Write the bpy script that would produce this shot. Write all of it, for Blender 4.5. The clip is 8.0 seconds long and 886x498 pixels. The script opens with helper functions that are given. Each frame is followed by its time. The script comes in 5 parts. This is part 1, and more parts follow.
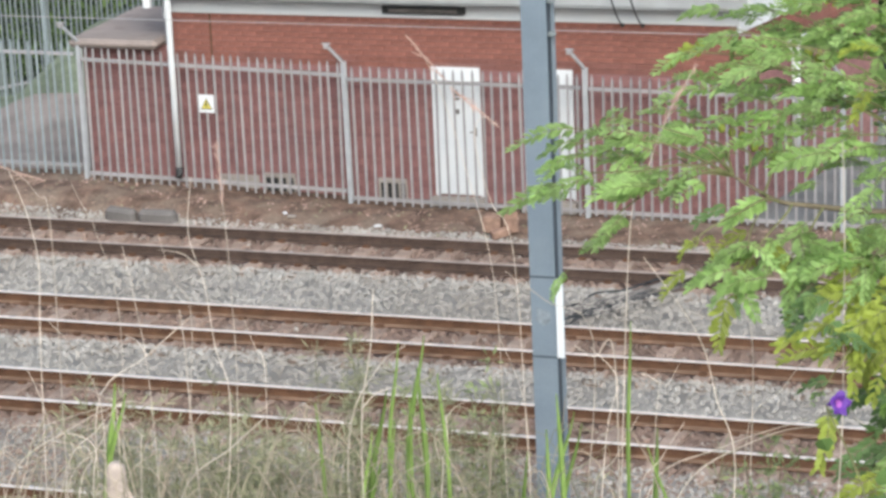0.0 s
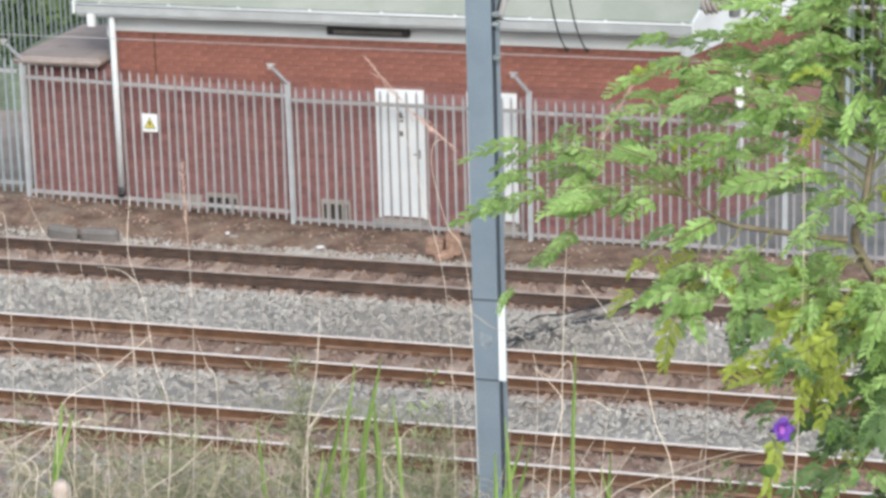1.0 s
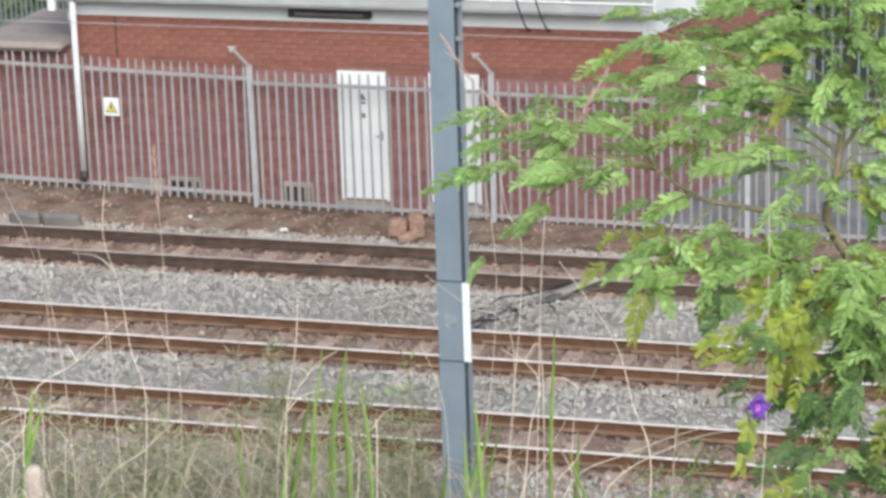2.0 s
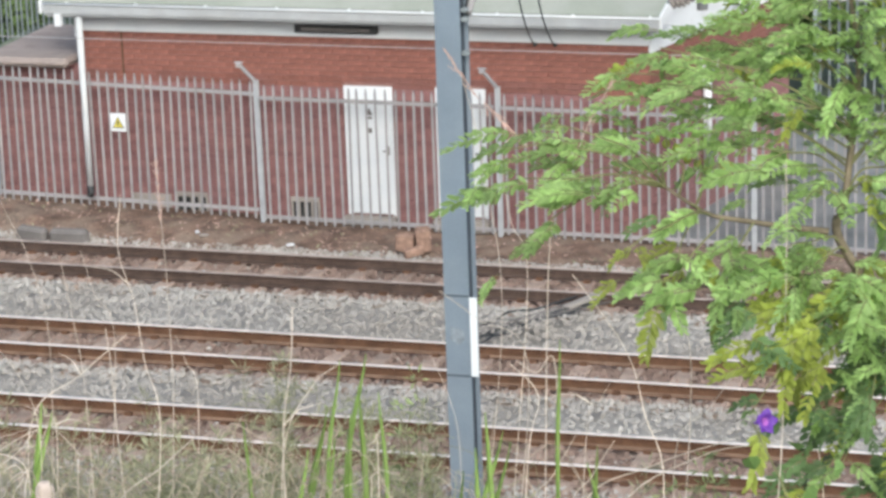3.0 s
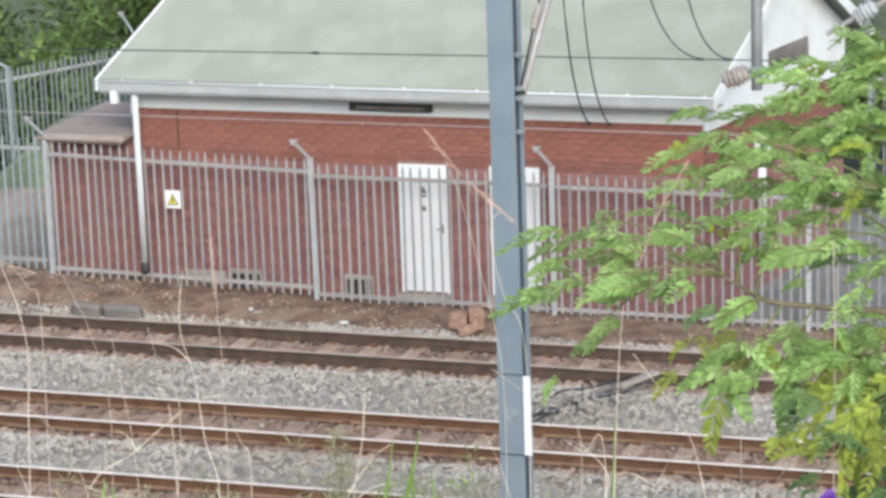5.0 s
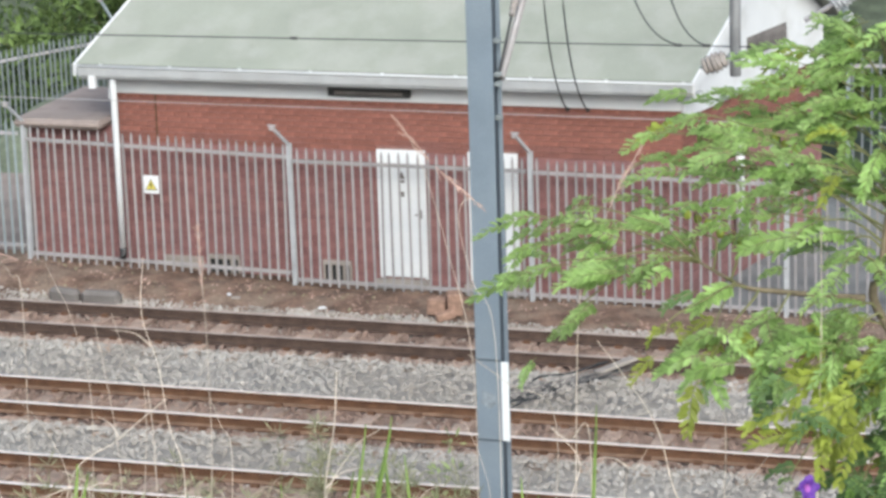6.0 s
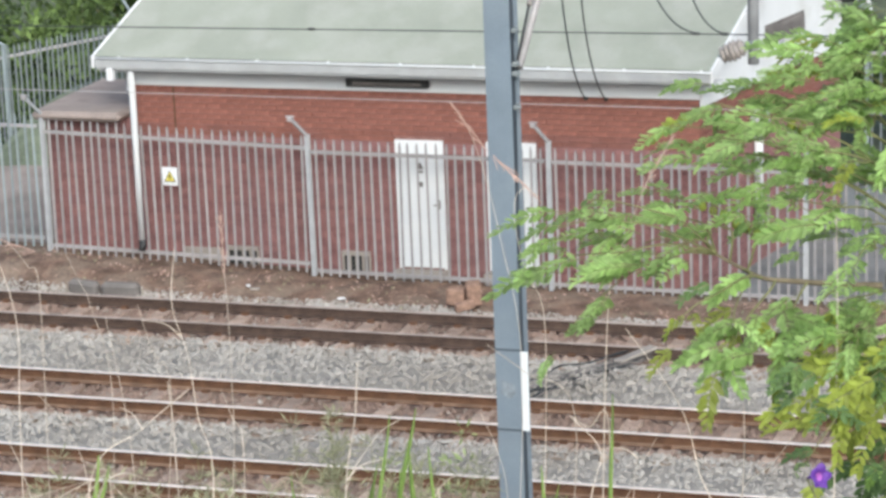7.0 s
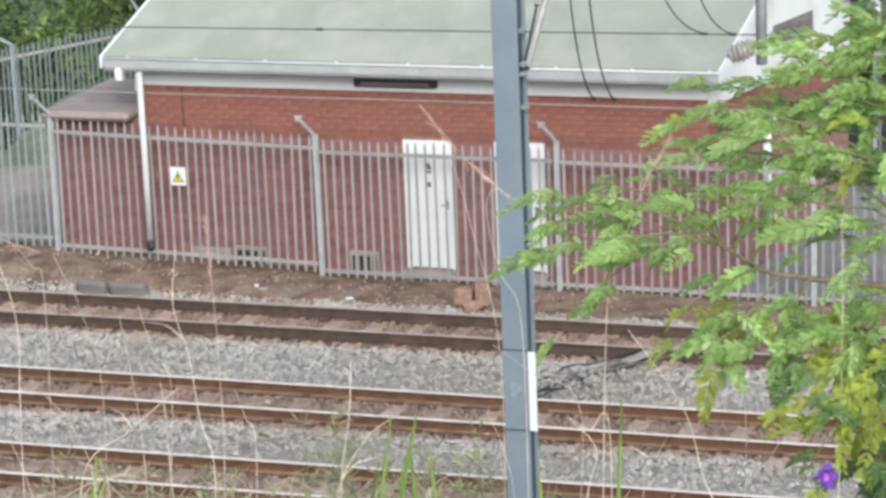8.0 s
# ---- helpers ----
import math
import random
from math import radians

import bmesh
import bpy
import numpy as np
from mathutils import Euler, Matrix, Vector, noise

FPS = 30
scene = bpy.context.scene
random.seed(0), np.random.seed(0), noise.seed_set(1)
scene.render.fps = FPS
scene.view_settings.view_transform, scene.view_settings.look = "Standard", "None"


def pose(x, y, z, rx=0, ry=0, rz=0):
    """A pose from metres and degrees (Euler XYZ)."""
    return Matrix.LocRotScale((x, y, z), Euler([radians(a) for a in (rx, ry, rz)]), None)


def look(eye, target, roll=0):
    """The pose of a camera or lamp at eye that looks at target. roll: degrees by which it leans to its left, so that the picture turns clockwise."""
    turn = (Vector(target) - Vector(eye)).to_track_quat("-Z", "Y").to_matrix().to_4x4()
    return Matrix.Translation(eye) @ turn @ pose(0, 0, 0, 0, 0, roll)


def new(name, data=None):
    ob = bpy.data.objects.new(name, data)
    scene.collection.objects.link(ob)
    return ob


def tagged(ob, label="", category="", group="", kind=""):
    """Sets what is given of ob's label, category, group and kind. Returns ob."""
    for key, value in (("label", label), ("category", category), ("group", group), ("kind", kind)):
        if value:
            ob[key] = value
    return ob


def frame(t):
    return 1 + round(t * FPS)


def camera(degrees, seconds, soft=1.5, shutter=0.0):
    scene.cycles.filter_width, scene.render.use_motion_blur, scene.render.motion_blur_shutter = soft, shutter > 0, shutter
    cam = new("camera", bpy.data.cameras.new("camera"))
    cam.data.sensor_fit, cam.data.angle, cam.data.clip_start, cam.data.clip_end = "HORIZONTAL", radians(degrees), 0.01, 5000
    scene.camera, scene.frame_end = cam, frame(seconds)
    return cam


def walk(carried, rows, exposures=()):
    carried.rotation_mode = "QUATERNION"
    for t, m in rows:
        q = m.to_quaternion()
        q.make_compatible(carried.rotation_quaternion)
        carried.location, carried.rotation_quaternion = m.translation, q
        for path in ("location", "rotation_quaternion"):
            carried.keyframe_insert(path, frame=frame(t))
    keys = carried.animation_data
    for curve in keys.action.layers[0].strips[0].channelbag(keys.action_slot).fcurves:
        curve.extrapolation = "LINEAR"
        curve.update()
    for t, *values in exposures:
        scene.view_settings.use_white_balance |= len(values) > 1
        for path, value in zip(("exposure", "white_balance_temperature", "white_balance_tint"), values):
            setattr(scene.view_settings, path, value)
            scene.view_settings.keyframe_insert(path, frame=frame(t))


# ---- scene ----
cam = camera(18.1, 8.0, soft=3.2)
PATH = [
    (0, (13.865, -39.127, 11.184), (7.478, -21.022, 5.579), -2.58),
    (0.5, (13.859, -39.129, 11.184), (7.756, -20.882, 5.723), -1.88),
    (1, (13.847, -39.133, 11.184), (7.853, -20.852, 5.718), -1.59),
    (1.5, (13.829, -39.138, 11.184), (7.822, -20.880, 5.658), -2.02),
    (1.7, (13.827, -39.139, 11.184), (7.978, -20.859, 5.560), -1.90),
    (2.8, (13.818, -39.142, 11.184), (8.180, -20.754, 5.697), -1.80),
    (3, (13.817, -39.142, 11.184), (8.043, -20.800, 5.685), -2.05),
    (3.5, (13.814, -39.143, 11.184), (8.255, -20.709, 5.772), -1.63),
    (4, (13.806, -39.146, 11.184), (7.453, -20.928, 5.917), -2.59),
    (4.5, (13.802, -39.147, 11.184), (7.785, -20.708, 6.307), -1.93),
    (4.7, (13.802, -39.147, 11.184), (7.609, -20.767, 6.301), -2.07),
    (5.8, (13.805, -39.146, 11.184), (7.811, -20.751, 6.117), -1.80),
    (6, (13.806, -39.146, 11.184), (7.797, -20.750, 6.136), -1.84),
    (6.5, (13.806, -39.146, 11.184), (7.687, -20.798, 6.092), -2.04),
    (7, (13.812, -39.144, 11.184), (7.674, -20.808, 6.072), -2.28),
    (7.5, (13.817, -39.142, 11.184), (7.620, -20.831, 6.056), -2.34),
    (8, (13.823, -39.140, 11.184), (7.625, -20.824, 6.075), -2.29),
]
walk(cam, [(t, look(eye, target, roll)) for t, eye, target, roll in PATH], [(0, 0.83, 6000, 4), (8, 0.83, 6000, 4)])

# ---- light: bright overcast sky, broad soft sun ----
world = bpy.data.worlds.new("overcast_sky")
scene.world = world
world.use_nodes = True
wn, wl = world.node_tree.nodes, world.node_tree.links
sky = wn.new("ShaderNodeTexSky")
sky.sky_type = "NISHITA"
sky.sun_disc = False
sky.sun_elevation, sky.sun_rotation = radians(33), radians(152)
sky.dust_density, sky.air_density, sky.ozone_density = 4.0, 1.0, 1.0
grey = wn.new("ShaderNodeHueSaturation")
grey.inputs["Saturation"].default_value = 0.75
wl.new(sky.outputs[0], grey.inputs["Color"])
wl.new(grey.outputs[0], wn["Background"].inputs["Color"])
wn["Background"].inputs["Strength"].default_value = 0.15
sun = new("sun", bpy.data.lights.new("sun", "SUN"))
sun.data.energy, sun.data.angle, sun.data.color = 1.3, radians(40), (1.0, 0.98, 0.96)
sun.matrix_world = look((0, 0, 0), (-0.4, 0.74, -0.54))


# ---- materials ----
def material(name, base, rough=0.8, metal=0.0, vary=0.25, scale=6.0, bump=0.0, bscale=40.0, tint=None, island=0.0, per_object=0.0,
             stain=None, stain_scale=1.2, stain_amount=0.0, spec=0.3, translucent=0.0):
    m = bpy.data.materials.new(name)
    m.use_nodes = True
    n, l = m.node_tree.nodes, m.node_tree.links
    b = n["Principled BSDF"]
    b.inputs["Roughness"].default_value, b.inputs["Metallic"].default_value = rough, metal
    b.inputs["Specular IOR Level"].default_value = spec
    co = n.new("ShaderNodeTexCoord")
    coarse = n.new("ShaderNodeTexNoise")
    coarse.inputs["Scale"].default_value, coarse.inputs["Detail"].default_value = scale, 5
    l.new(co.outputs["Object"], coarse.inputs["Vector"])
    mix = n.new("ShaderNodeMix")
    mix.data_type = "RGBA"
    mix.inputs[6].default_value = (*[c * (1 - vary) for c in base], 1)
    mix.inputs[7].default_value = (*(tint or [min(1, c * (1 + vary)) for c in base]), 1)
    ramp = n.new("ShaderNodeMapRange")
    ramp.inputs[1].default_value, ramp.inputs[2].default_value = 0.3, 0.7
    l.new(coarse.outputs[0], ramp.inputs[0])
    l.new(ramp.outputs[0], mix.inputs[0])
    out = mix.outputs[2]
    fine = n.new("ShaderNodeTexNoise")
    fine.inputs["Scale"].default_value, fine.inputs["Detail"].default_value = bscale, 4
    l.new(co.outputs["Object"], fine.inputs["Vector"])
    grain = n.new("ShaderNodeMapRange")
    grain.inputs[1].default_value, grain.inputs[2].default_value = 0.25, 0.75
    grain.inputs[3].default_value, grain.inputs[4].default_value = 1 - vary * 0.6, 1 + vary * 0.6
    l.new(fine.outputs[0], grain.inputs[0])
    value = grain.outputs[0]

    def times(a, low, high, source):
        r = n.new("ShaderNodeMapRange")
        r.inputs[3].default_value, r.inputs[4].default_value = low, high
        l.new(source, r.inputs[0])
        k = n.new("ShaderNodeMath")
        k.operation = "MULTIPLY"
        l.new(a, k.inputs[0])
        l.new(r.outputs[0], k.inputs[1])
        return k.outputs[0]

    if island:
        value = times(value, 1 - island, 1 + island, n.new("ShaderNodeNewGeometry").outputs["Random Per Island"])
    if per_object:
        value = times(value, 1 - per_object, 1 + per_object, n.new("ShaderNodeObjectInfo").outputs["Random"])
    if stain:
        big = n.new("ShaderNodeTexNoise")
        big.inputs["Scale"].default_value, big.inputs["Detail"].default_value = stain_scale, 6
        l.new(co.outputs["Object"], big.inputs["Vector"])
        rng = n.new("ShaderNodeMapRange")
        rng.inputs[1].default_value, rng.inputs[2].default_value = 0.45, 0.65
        rng.inputs[4].default_value = stain_amount
        l.new(big.outputs[0], rng.inputs[0])
        over = n.new("ShaderNodeMix")
        over.data_type = "RGBA"
        over.inputs[7].default_value = (*stain, 1)
        l.new(rng.outputs[0], over.inputs[0])
        l.new(out, over.inputs[6])
        out = over.outputs[2]
    hsv = n.new("ShaderNodeHueSaturation")
    l.new(out, hsv.inputs["Color"])
    l.new(value, hsv.inputs["Value"])
    l.new(hsv.outputs[0], b.inputs["Base Color"])
    if bump:
        bm_ = n.new("ShaderNodeBump")
        bm_.inputs["Strength"].default_value, bm_.inputs["Distance"].default_value = bump, 0.02
        l.new(fine.outputs[0], bm_.inputs["Height"])
        l.new(bm_.outputs[0], b.inputs["Normal"])
    if translucent:
        tr = n.new("ShaderNodeBsdfTranslucent")
        l.new(hsv.outputs[0], tr.inputs["Color"])
        ms = n.new("ShaderNodeMixShader")
        ms.inputs[0].default_value = translucent
        l.new(b.outputs[0], ms.inputs[1])
        l.new(tr.outputs[0], ms.inputs[2])
        l.new(ms.outputs[0], n["Material Output"].inputs["Surface"])
    return m


M_EARTH = material("red_brown_earth", (0.142, 0.092, 0.068), 0.95, vary=0.5, scale=3.2, bump=0.9, bscale=18, stain=(0.23, 0.18, 0.14), stain_scale=1.9, stain_amount=0.6)
M_STONE = material("ballast_stone", (0.36, 0.333, 0.303), 0.9, vary=0.16, scale=3, bump=0.3, bscale=60, island=0.14, stain=(0.26, 0.225, 0.19), stain_scale=0.5, stain_amount=0.5)
M_RUSTSTONE = material("rust_stained_ballast", (0.245, 0.172, 0.138), 0.95, vary=0.22, scale=1.7, bump=0.3, bscale=60, island=0.16)
M_RAIL = material("rusty_rail_steel", (0.105, 0.054, 0.031), 0.8, 0.1, vary=0.3, scale=5, bump=0.2, bscale=50)
M_RAILFOOT = material("dusty_rail_foot", (0.18, 0.115, 0.078), 0.9, vary=0.3, scale=4, bump=0.3)
M_RAILTOP = material("polished_rail_head", (0.84, 0.74, 0.66), 0.4, 0.4, vary=0.12, scale=3)
M_SLEEPER = material("dusty_concrete_sleeper", (0.31, 0.232, 0.185), 0.9, vary=0.25, scale=5, bump=0.4, bscale=50, per_object=0.2)
M_BRICK = material("red_face_brick", (0.208, 0.086, 0.065), 0.85, vary=0.15, scale=8, bump=0.3, bscale=60, island=0.1, per_object=0.09, stain=(0.165, 0.078, 0.068), stain_scale=1.3, stain_amount=0.7)
# red brick with the grey-mauve veil of the fence mixed into its colour
M_BRICKV = material("fence_veiled_brick", (0.225, 0.112, 0.107), 0.88, vary=0.14, scale=6, bump=0.3, bscale=60, island=0.1, stain=(0.2, 0.112, 0.112), stain_scale=1.1, stain_amount=0.6)
M_MORTAR = material("mortar", (0.23, 0.13, 0.115), 0.95, vary=0.2, scale=6, bump=0.3)
M_WHITE = material("white_paint", (0.62, 0.62, 0.63), 0.5, vary=0.04, scale=2, stain=(0.46, 0.45, 0.43), stain_scale=2.5, stain_amount=0.35)
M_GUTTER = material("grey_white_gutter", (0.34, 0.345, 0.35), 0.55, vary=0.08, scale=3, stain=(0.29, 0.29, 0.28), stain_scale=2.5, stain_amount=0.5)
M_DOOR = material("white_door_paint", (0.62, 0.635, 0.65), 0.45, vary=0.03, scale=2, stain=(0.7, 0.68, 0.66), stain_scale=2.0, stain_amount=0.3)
M_ROOF = material("pale_green_roof_sheet", (0.25, 0.262, 0.222), 0.8, vary=0.07, scale=1.2, bump=0.05, bscale=30, stain=(0.31, 0.312, 0.278), stain_scale=1.7, stain_amount=0.6)
M_GALV = material("galvanised_steel", (0.31, 0.295, 0.298), 0.6, 0.25, vary=0.15, scale=4, stain=(0.34, 0.3, 0.27), stain_scale=3, stain_amount=0.4, per_object=0.12)
M_GALVD = material("weathered_galvanised_steel", (0.2, 0.222, 0.228), 0.65, 0.2, vary=0.15, scale=4)
M_GALVM = material("dull_galvanised_steel", (0.25, 0.285, 0.295), 0.65, 0.2, vary=0.15, scale=4, per_object=0.15)
M_RAILDULL = material("dull_rail_head", (0.4, 0.33, 0.29), 0.6, 0.3, vary=0.25, scale=3)
M_RAILDARK = material("dark_rail_steel", (0.07, 0.046, 0.036), 0.8, 0.1, vary=0.3, scale=5)
M_MAST = material("blue_grey_painted_steel", (0.17, 0.205, 0.245), 0.55, 0.15, vary=0.1, scale=2, stain=(0.22, 0.255, 0.29), stain_scale=1.8, stain_amount=0.5)
M_PATCH = material("chalky_paint", (0.2, 0.225, 0.25), 0.7, vary=0.25, scale=14)
# dark steel for straps; on the web it stands for shade in the recess
M_WEB = material("strap_and_shaded_web_steel", (0.055, 0.065, 0.078), 0.7, 0.1, vary=0.2, scale=3)
M_DARK = material("dark_grey_plastic", (0.035, 0.035, 0.035), 0.6, vary=0.2, scale=6)
M_CABLE = material("black_cable", (0.03, 0.032, 0.035), 0.7, vary=0.3, scale=6)
M_CONC = material("grey_concrete", (0.3, 0.265, 0.235), 0.9, vary=0.2, scale=3, bump=0.3, bscale=40, stain=(0.2, 0.18, 0.16), stain_scale=1.5, stain_amount=0.5)
M_DCONC = material("dark_weathered_concrete", (0.145, 0.13, 0.122), 0.9, vary=0.25, scale=4, bump=0.4)
M_SLAB = material("stained_slab_concrete", (0.29, 0.235, 0.21), 0.95, vary=0.2, scale=3, bump=0.4, bscale=40, stain=(0.17, 0.145, 0.13), stain_scale=1.5, stain_amount=0.5)
M_PATH = material("dusty_concrete_path", (0.245, 0.205, 0.185), 0.9, vary=0.2, scale=2, bump=0.3, bscale=30, stain=(0.22, 0.18, 0.155), stain_scale=1.2, stain_amount=0.5)
M_YARD = material("worn_yard_tarmac", (0.17, 0.172, 0.17), 0.9, vary=0.25, scale=1.5, bump=0.3, bscale=30, stain=(0.22, 0.21, 0.195), stain_scale=0.8, stain_amount=0.5)
M_YELLOW = material("warning_yellow", (0.5, 0.42, 0.08), 0.5, vary=0.05)
M_INSULG = material("grey_porcelain", (0.33, 0.34, 0.35), 0.35, vary=0.15)
M_TUBE = material("pale_galvanised_tube", (0.34, 0.345, 0.355), 0.6, 0.1, vary=0.12, scale=4)
M_PIPE = material("white_plastic_pipe", (0.47, 0.475, 0.48), 0.5, vary=0.05, scale=3, stain=(0.42, 0.4, 0.37), stain_scale=2.5, stain_amount=0.4)
M_INSUL = material("brown_grey_porcelain", (0.27, 0.24, 0.22), 0.3, vary=0.15)
M_LEAF = material("fresh_green_leaf", (0.3, 0.455, 0.115), 0.5, vary=0.25, scale=9, per_object=0.22, island=0.28, tint=(0.45, 0.6, 0.25), translucent=0.62)
M_LEAFY = material("yellow_green_leaf", (0.3, 0.345, 0.065), 0.55, vary=0.25, scale=8, per_object=0.25, island=0.25, translucent=0.5)
M_LEAFD = material("deep_green_gap_leaf", (0.09, 0.145, 0.05), 0.6, vary=0.35, scale=6, per_object=0.3, translucent=0.25)
M_BARK = material("grey_brown_bark", (0.13, 0.105, 0.07), 0.85, vary=0.3, scale=20, bump=0.3)
M_VINE = material("vine_leaf", (0.21, 0.33, 0.1), 0.5, vary=0.25, scale=14, per_object=0.2, translucent=0.35)
M_TWIG = material("green_brown_twig", (0.15, 0.15, 0.065), 0.8, vary=0.3, scale=10)
M_DRY = material("dry_straw", (0.64, 0.55, 0.46), 0.8, vary=0.2, scale=12, per_object=0.2, translucent=0.2)
M_STRAWD = material("matted_straw", (0.44, 0.365, 0.285), 0.85, vary=0.25, scale=6, island=0.3, translucent=0.2)
M_DRYP = material("pinkish_seed_head", (0.5, 0.34, 0.285), 0.9, vary=0.2, scale=12, translucent=0.2)
M_SHEATH = material("bleached_sheath", (0.44, 0.36, 0.31), 0.85, vary=0.2, scale=14, bump=0.3)
M_BLADE = material("green_grass_blade", (0.34, 0.48, 0.12), 0.5, vary=0.25, scale=8, per_object=0.35, tint=(0.34, 0.46, 0.14), translucent=0.5)
M_WEED = material("olive_weed", (0.29, 0.285, 0.175), 0.85, vary=0.3, scale=5, island=0.25, translucent=0.3)
M_WEEDG = material("light_green_weed", (0.29, 0.34, 0.15), 0.8, vary=0.3, scale=6, island=0.25, translucent=0.4)
M_FLOWER = material("violet_petal", (0.13, 0.045, 0.31), 0.5, vary=0.15, translucent=0.3)
M_THROAT = material("pink_flower_throat", (0.36, 0.13, 0.42), 0.5)
M_BUSH = material("bush_leaf", (0.06, 0.105, 0.03), 0.7, vary=0.4, scale=1.0, island=0.5, tint=(0.15, 0.21, 0.06), translucent=0.2)
M_LAWN = material("mown_grass", (0.15, 0.17, 0.115), 0.9, vary=0.3, scale=2, bump=0.5, bscale=14)
M_GRASSG = material("hill_grass", (0.08, 0.092, 0.055), 0.9, vary=0.35, scale=1.5, bump=0.6, bscale=12)


# ---- mesh helpers ----
class Bm:
    """Plain lists of corners and faces, with a material slot for each face."""

    def __init__(self):
        self.v, self.f, self.s = [], [], []

    def add(self, pts, faces, slot=0):
        k = len(self.v)
        self.v += [tuple(p) for p in pts]
        self.f += [tuple(k + i for i in q) for q in faces]
        self.s += [slot] * len(faces)
        return self

    def box(self, lo, hi, slot=0, bevel=0.0, m=None):
        b = bevel
        if b <= 0:
            pts = [(x, y, z) for x in (lo[0], hi[0]) for y in (lo[1], hi[1]) for z in (lo[2], hi[2])]
            faces = [(0, 1, 3, 2), (4, 6, 7, 5), (0, 4, 5, 1), (2, 3, 7, 6), (0, 2, 6, 4), (1, 5, 7, 3)]
        else:
            bm = bmesh.new()
            bmesh.ops.create_cube(bm, size=1)
            for v in bm.verts:
                v.co = Vector([lo[i] + (v.co[i] + 0.5) * (hi[i] - lo[i]) for i in range(3)])
            bmesh.ops.bevel(bm, geom=bm.edges[:], offset=b, segments=1, affect="EDGES", profile=0.5)
            bm.verts.index_update()
            pts, faces = [v.co.copy() for v in bm.verts], [[v.index for v in f.verts] for f in bm.faces]
            bm.free()
        if m is not None:
            pts = [m @ Vector(p) for p in pts]
        return self.add(pts, faces, slot)

    def tube(self, path, radius, sides=8, slot=0, cap=True):
        """A round bar along points; radius is a number or a function of 0..1."""
        path = [Vector(p) for p in path]
        rings, n = [], len(path)
        for i, p in enumerate(path):
            d = (path[min(i + 1, n - 1)] - path[max(i - 1, 0)]).normalized()
            a = d.cross(Vector((0, 0, 1)) if abs(d.z) < 0.9 else Vector((1, 0, 0))).normalized()
            b = d.cross(a)
            r = radius(i / (n - 1)) if callable(radius) else radius
            rings += [p + r * (math.cos(2 * math.pi * k / sides) * a + math.sin(2 * math.pi * k / sides) * b) for k in range(sides)]
        faces = [(i * sides + k, i * sides + (k + 1) % sides, (i + 1) * sides + (k + 1) % sides, (i + 1) * sides + k) for i in range(n - 1) for k in range(sides)]
        if cap:
            faces += [tuple(range(sides))[::-1], tuple((n - 1) * sides + k for k in range(sides))]
        return self.add(rings, faces, slot)

    def extrude(self, outline, a, b, slot=0, slots=None):
        """A closed outline of 3D points swept from offset a to offset b."""
        n = len(outline)
        pts = [Vector(p) + Vector(a) for p in outline] + [Vector(p) + Vector(b) for p in outline]
        k = len(self.f)
        self.add(pts, [(i, (i + 1) % n, n + (i + 1) % n, n + i) for i in range(n)] + [tuple(range(n))[::-1], tuple(range(n, 2 * n))], slot)
        for i, s in (slots or {}).items():
            self.s[k + i] = s
        return self

    def mesh(self, name, *mats, smooth=False):
        me = bpy.data.meshes.new(name)
        me.from_pydata(self.v, [], self.f)
        for m in mats:
            me.materials.append(m)
        me.polygons.foreach_set("material_index", self.s)
        if smooth:
            me.polygons.foreach_set("use_smooth", [True] * len(self.f))
        bmx = bmesh.new()
        bmx.from_mesh(me)
        if len(bmx.faces) < 40000:
            bmesh.ops.recalc_face_normals(bmx, faces=bmx.faces[:])
            bmx.to_mesh(me)
        bmx.free()
        return me


def part(name, shape, mats, parent=None, label="", smooth=False, at=None):
    mats = mats if isinstance(mats, (list, tuple)) else [mats]
    me = shape if isinstance(shape, bpy.types.Mesh) else shape.mesh(name, *mats, smooth=smooth)
    ob = new(name, me)
    if parent is not None:
        ob.parent = parent
    if at is not None:
        ob.matrix_basis = at
    if label:
        ob["label"] = label
    return ob


def thing(name, label, category, group="", kind="", at=None):
    ob = new(name)
    ob.empty_display_size = 0.1
    if at is not None:
        ob.matrix_basis = at
    return tagged(ob, label, category, group, kind)


def step(a, b, x):
    t = np.clip((x - a) / (b - a), 0, 1)
    return t * t * (3 - 2 * t)


# ---- ground: one sheet from the bank under the camera to the far hills ----
RAIL_Y = (-2.50, -6.09, -9.10, -12.93)
GAUGE = 1.067
TRACK_Y = [y - GAUGE / 2 for y in RAIL_Y]


def base_level(x):
    return float(np.interp(x, (-6.5, -5.5, -1.1, 2.7, 6.0), (0.06, 0.03, -0.17, -0.22, -0.23)))


def ground(x, y):
    near = base_level(x)
    bed = -0.24
    z = bed + (near - bed) * float(step(-1.95, -1.0, y))
    z += 11.0 * float(step(13, 75, y)) + 1.25 * float(step(-4.5, -7.5, x) * (1 - step(-8.2, -9.7, x)) * step(1.2, 5.5, y))
    z += float(np.interp(-y, (17.5, 20.0, 33.0, 36.5, 38.5), (0.0, 0.5, 7.9, 9.75, 9.99)))
    z += 0.05 * noise.noise((x * 0.9, y * 0.9, 0)) * (1 if y > -1.9 or y < -15 else 0.35)
    z += 0.5 * noise.noise((x * 0.12, y * 0.12, 3)) * float(step(14, 30, y))
    return z


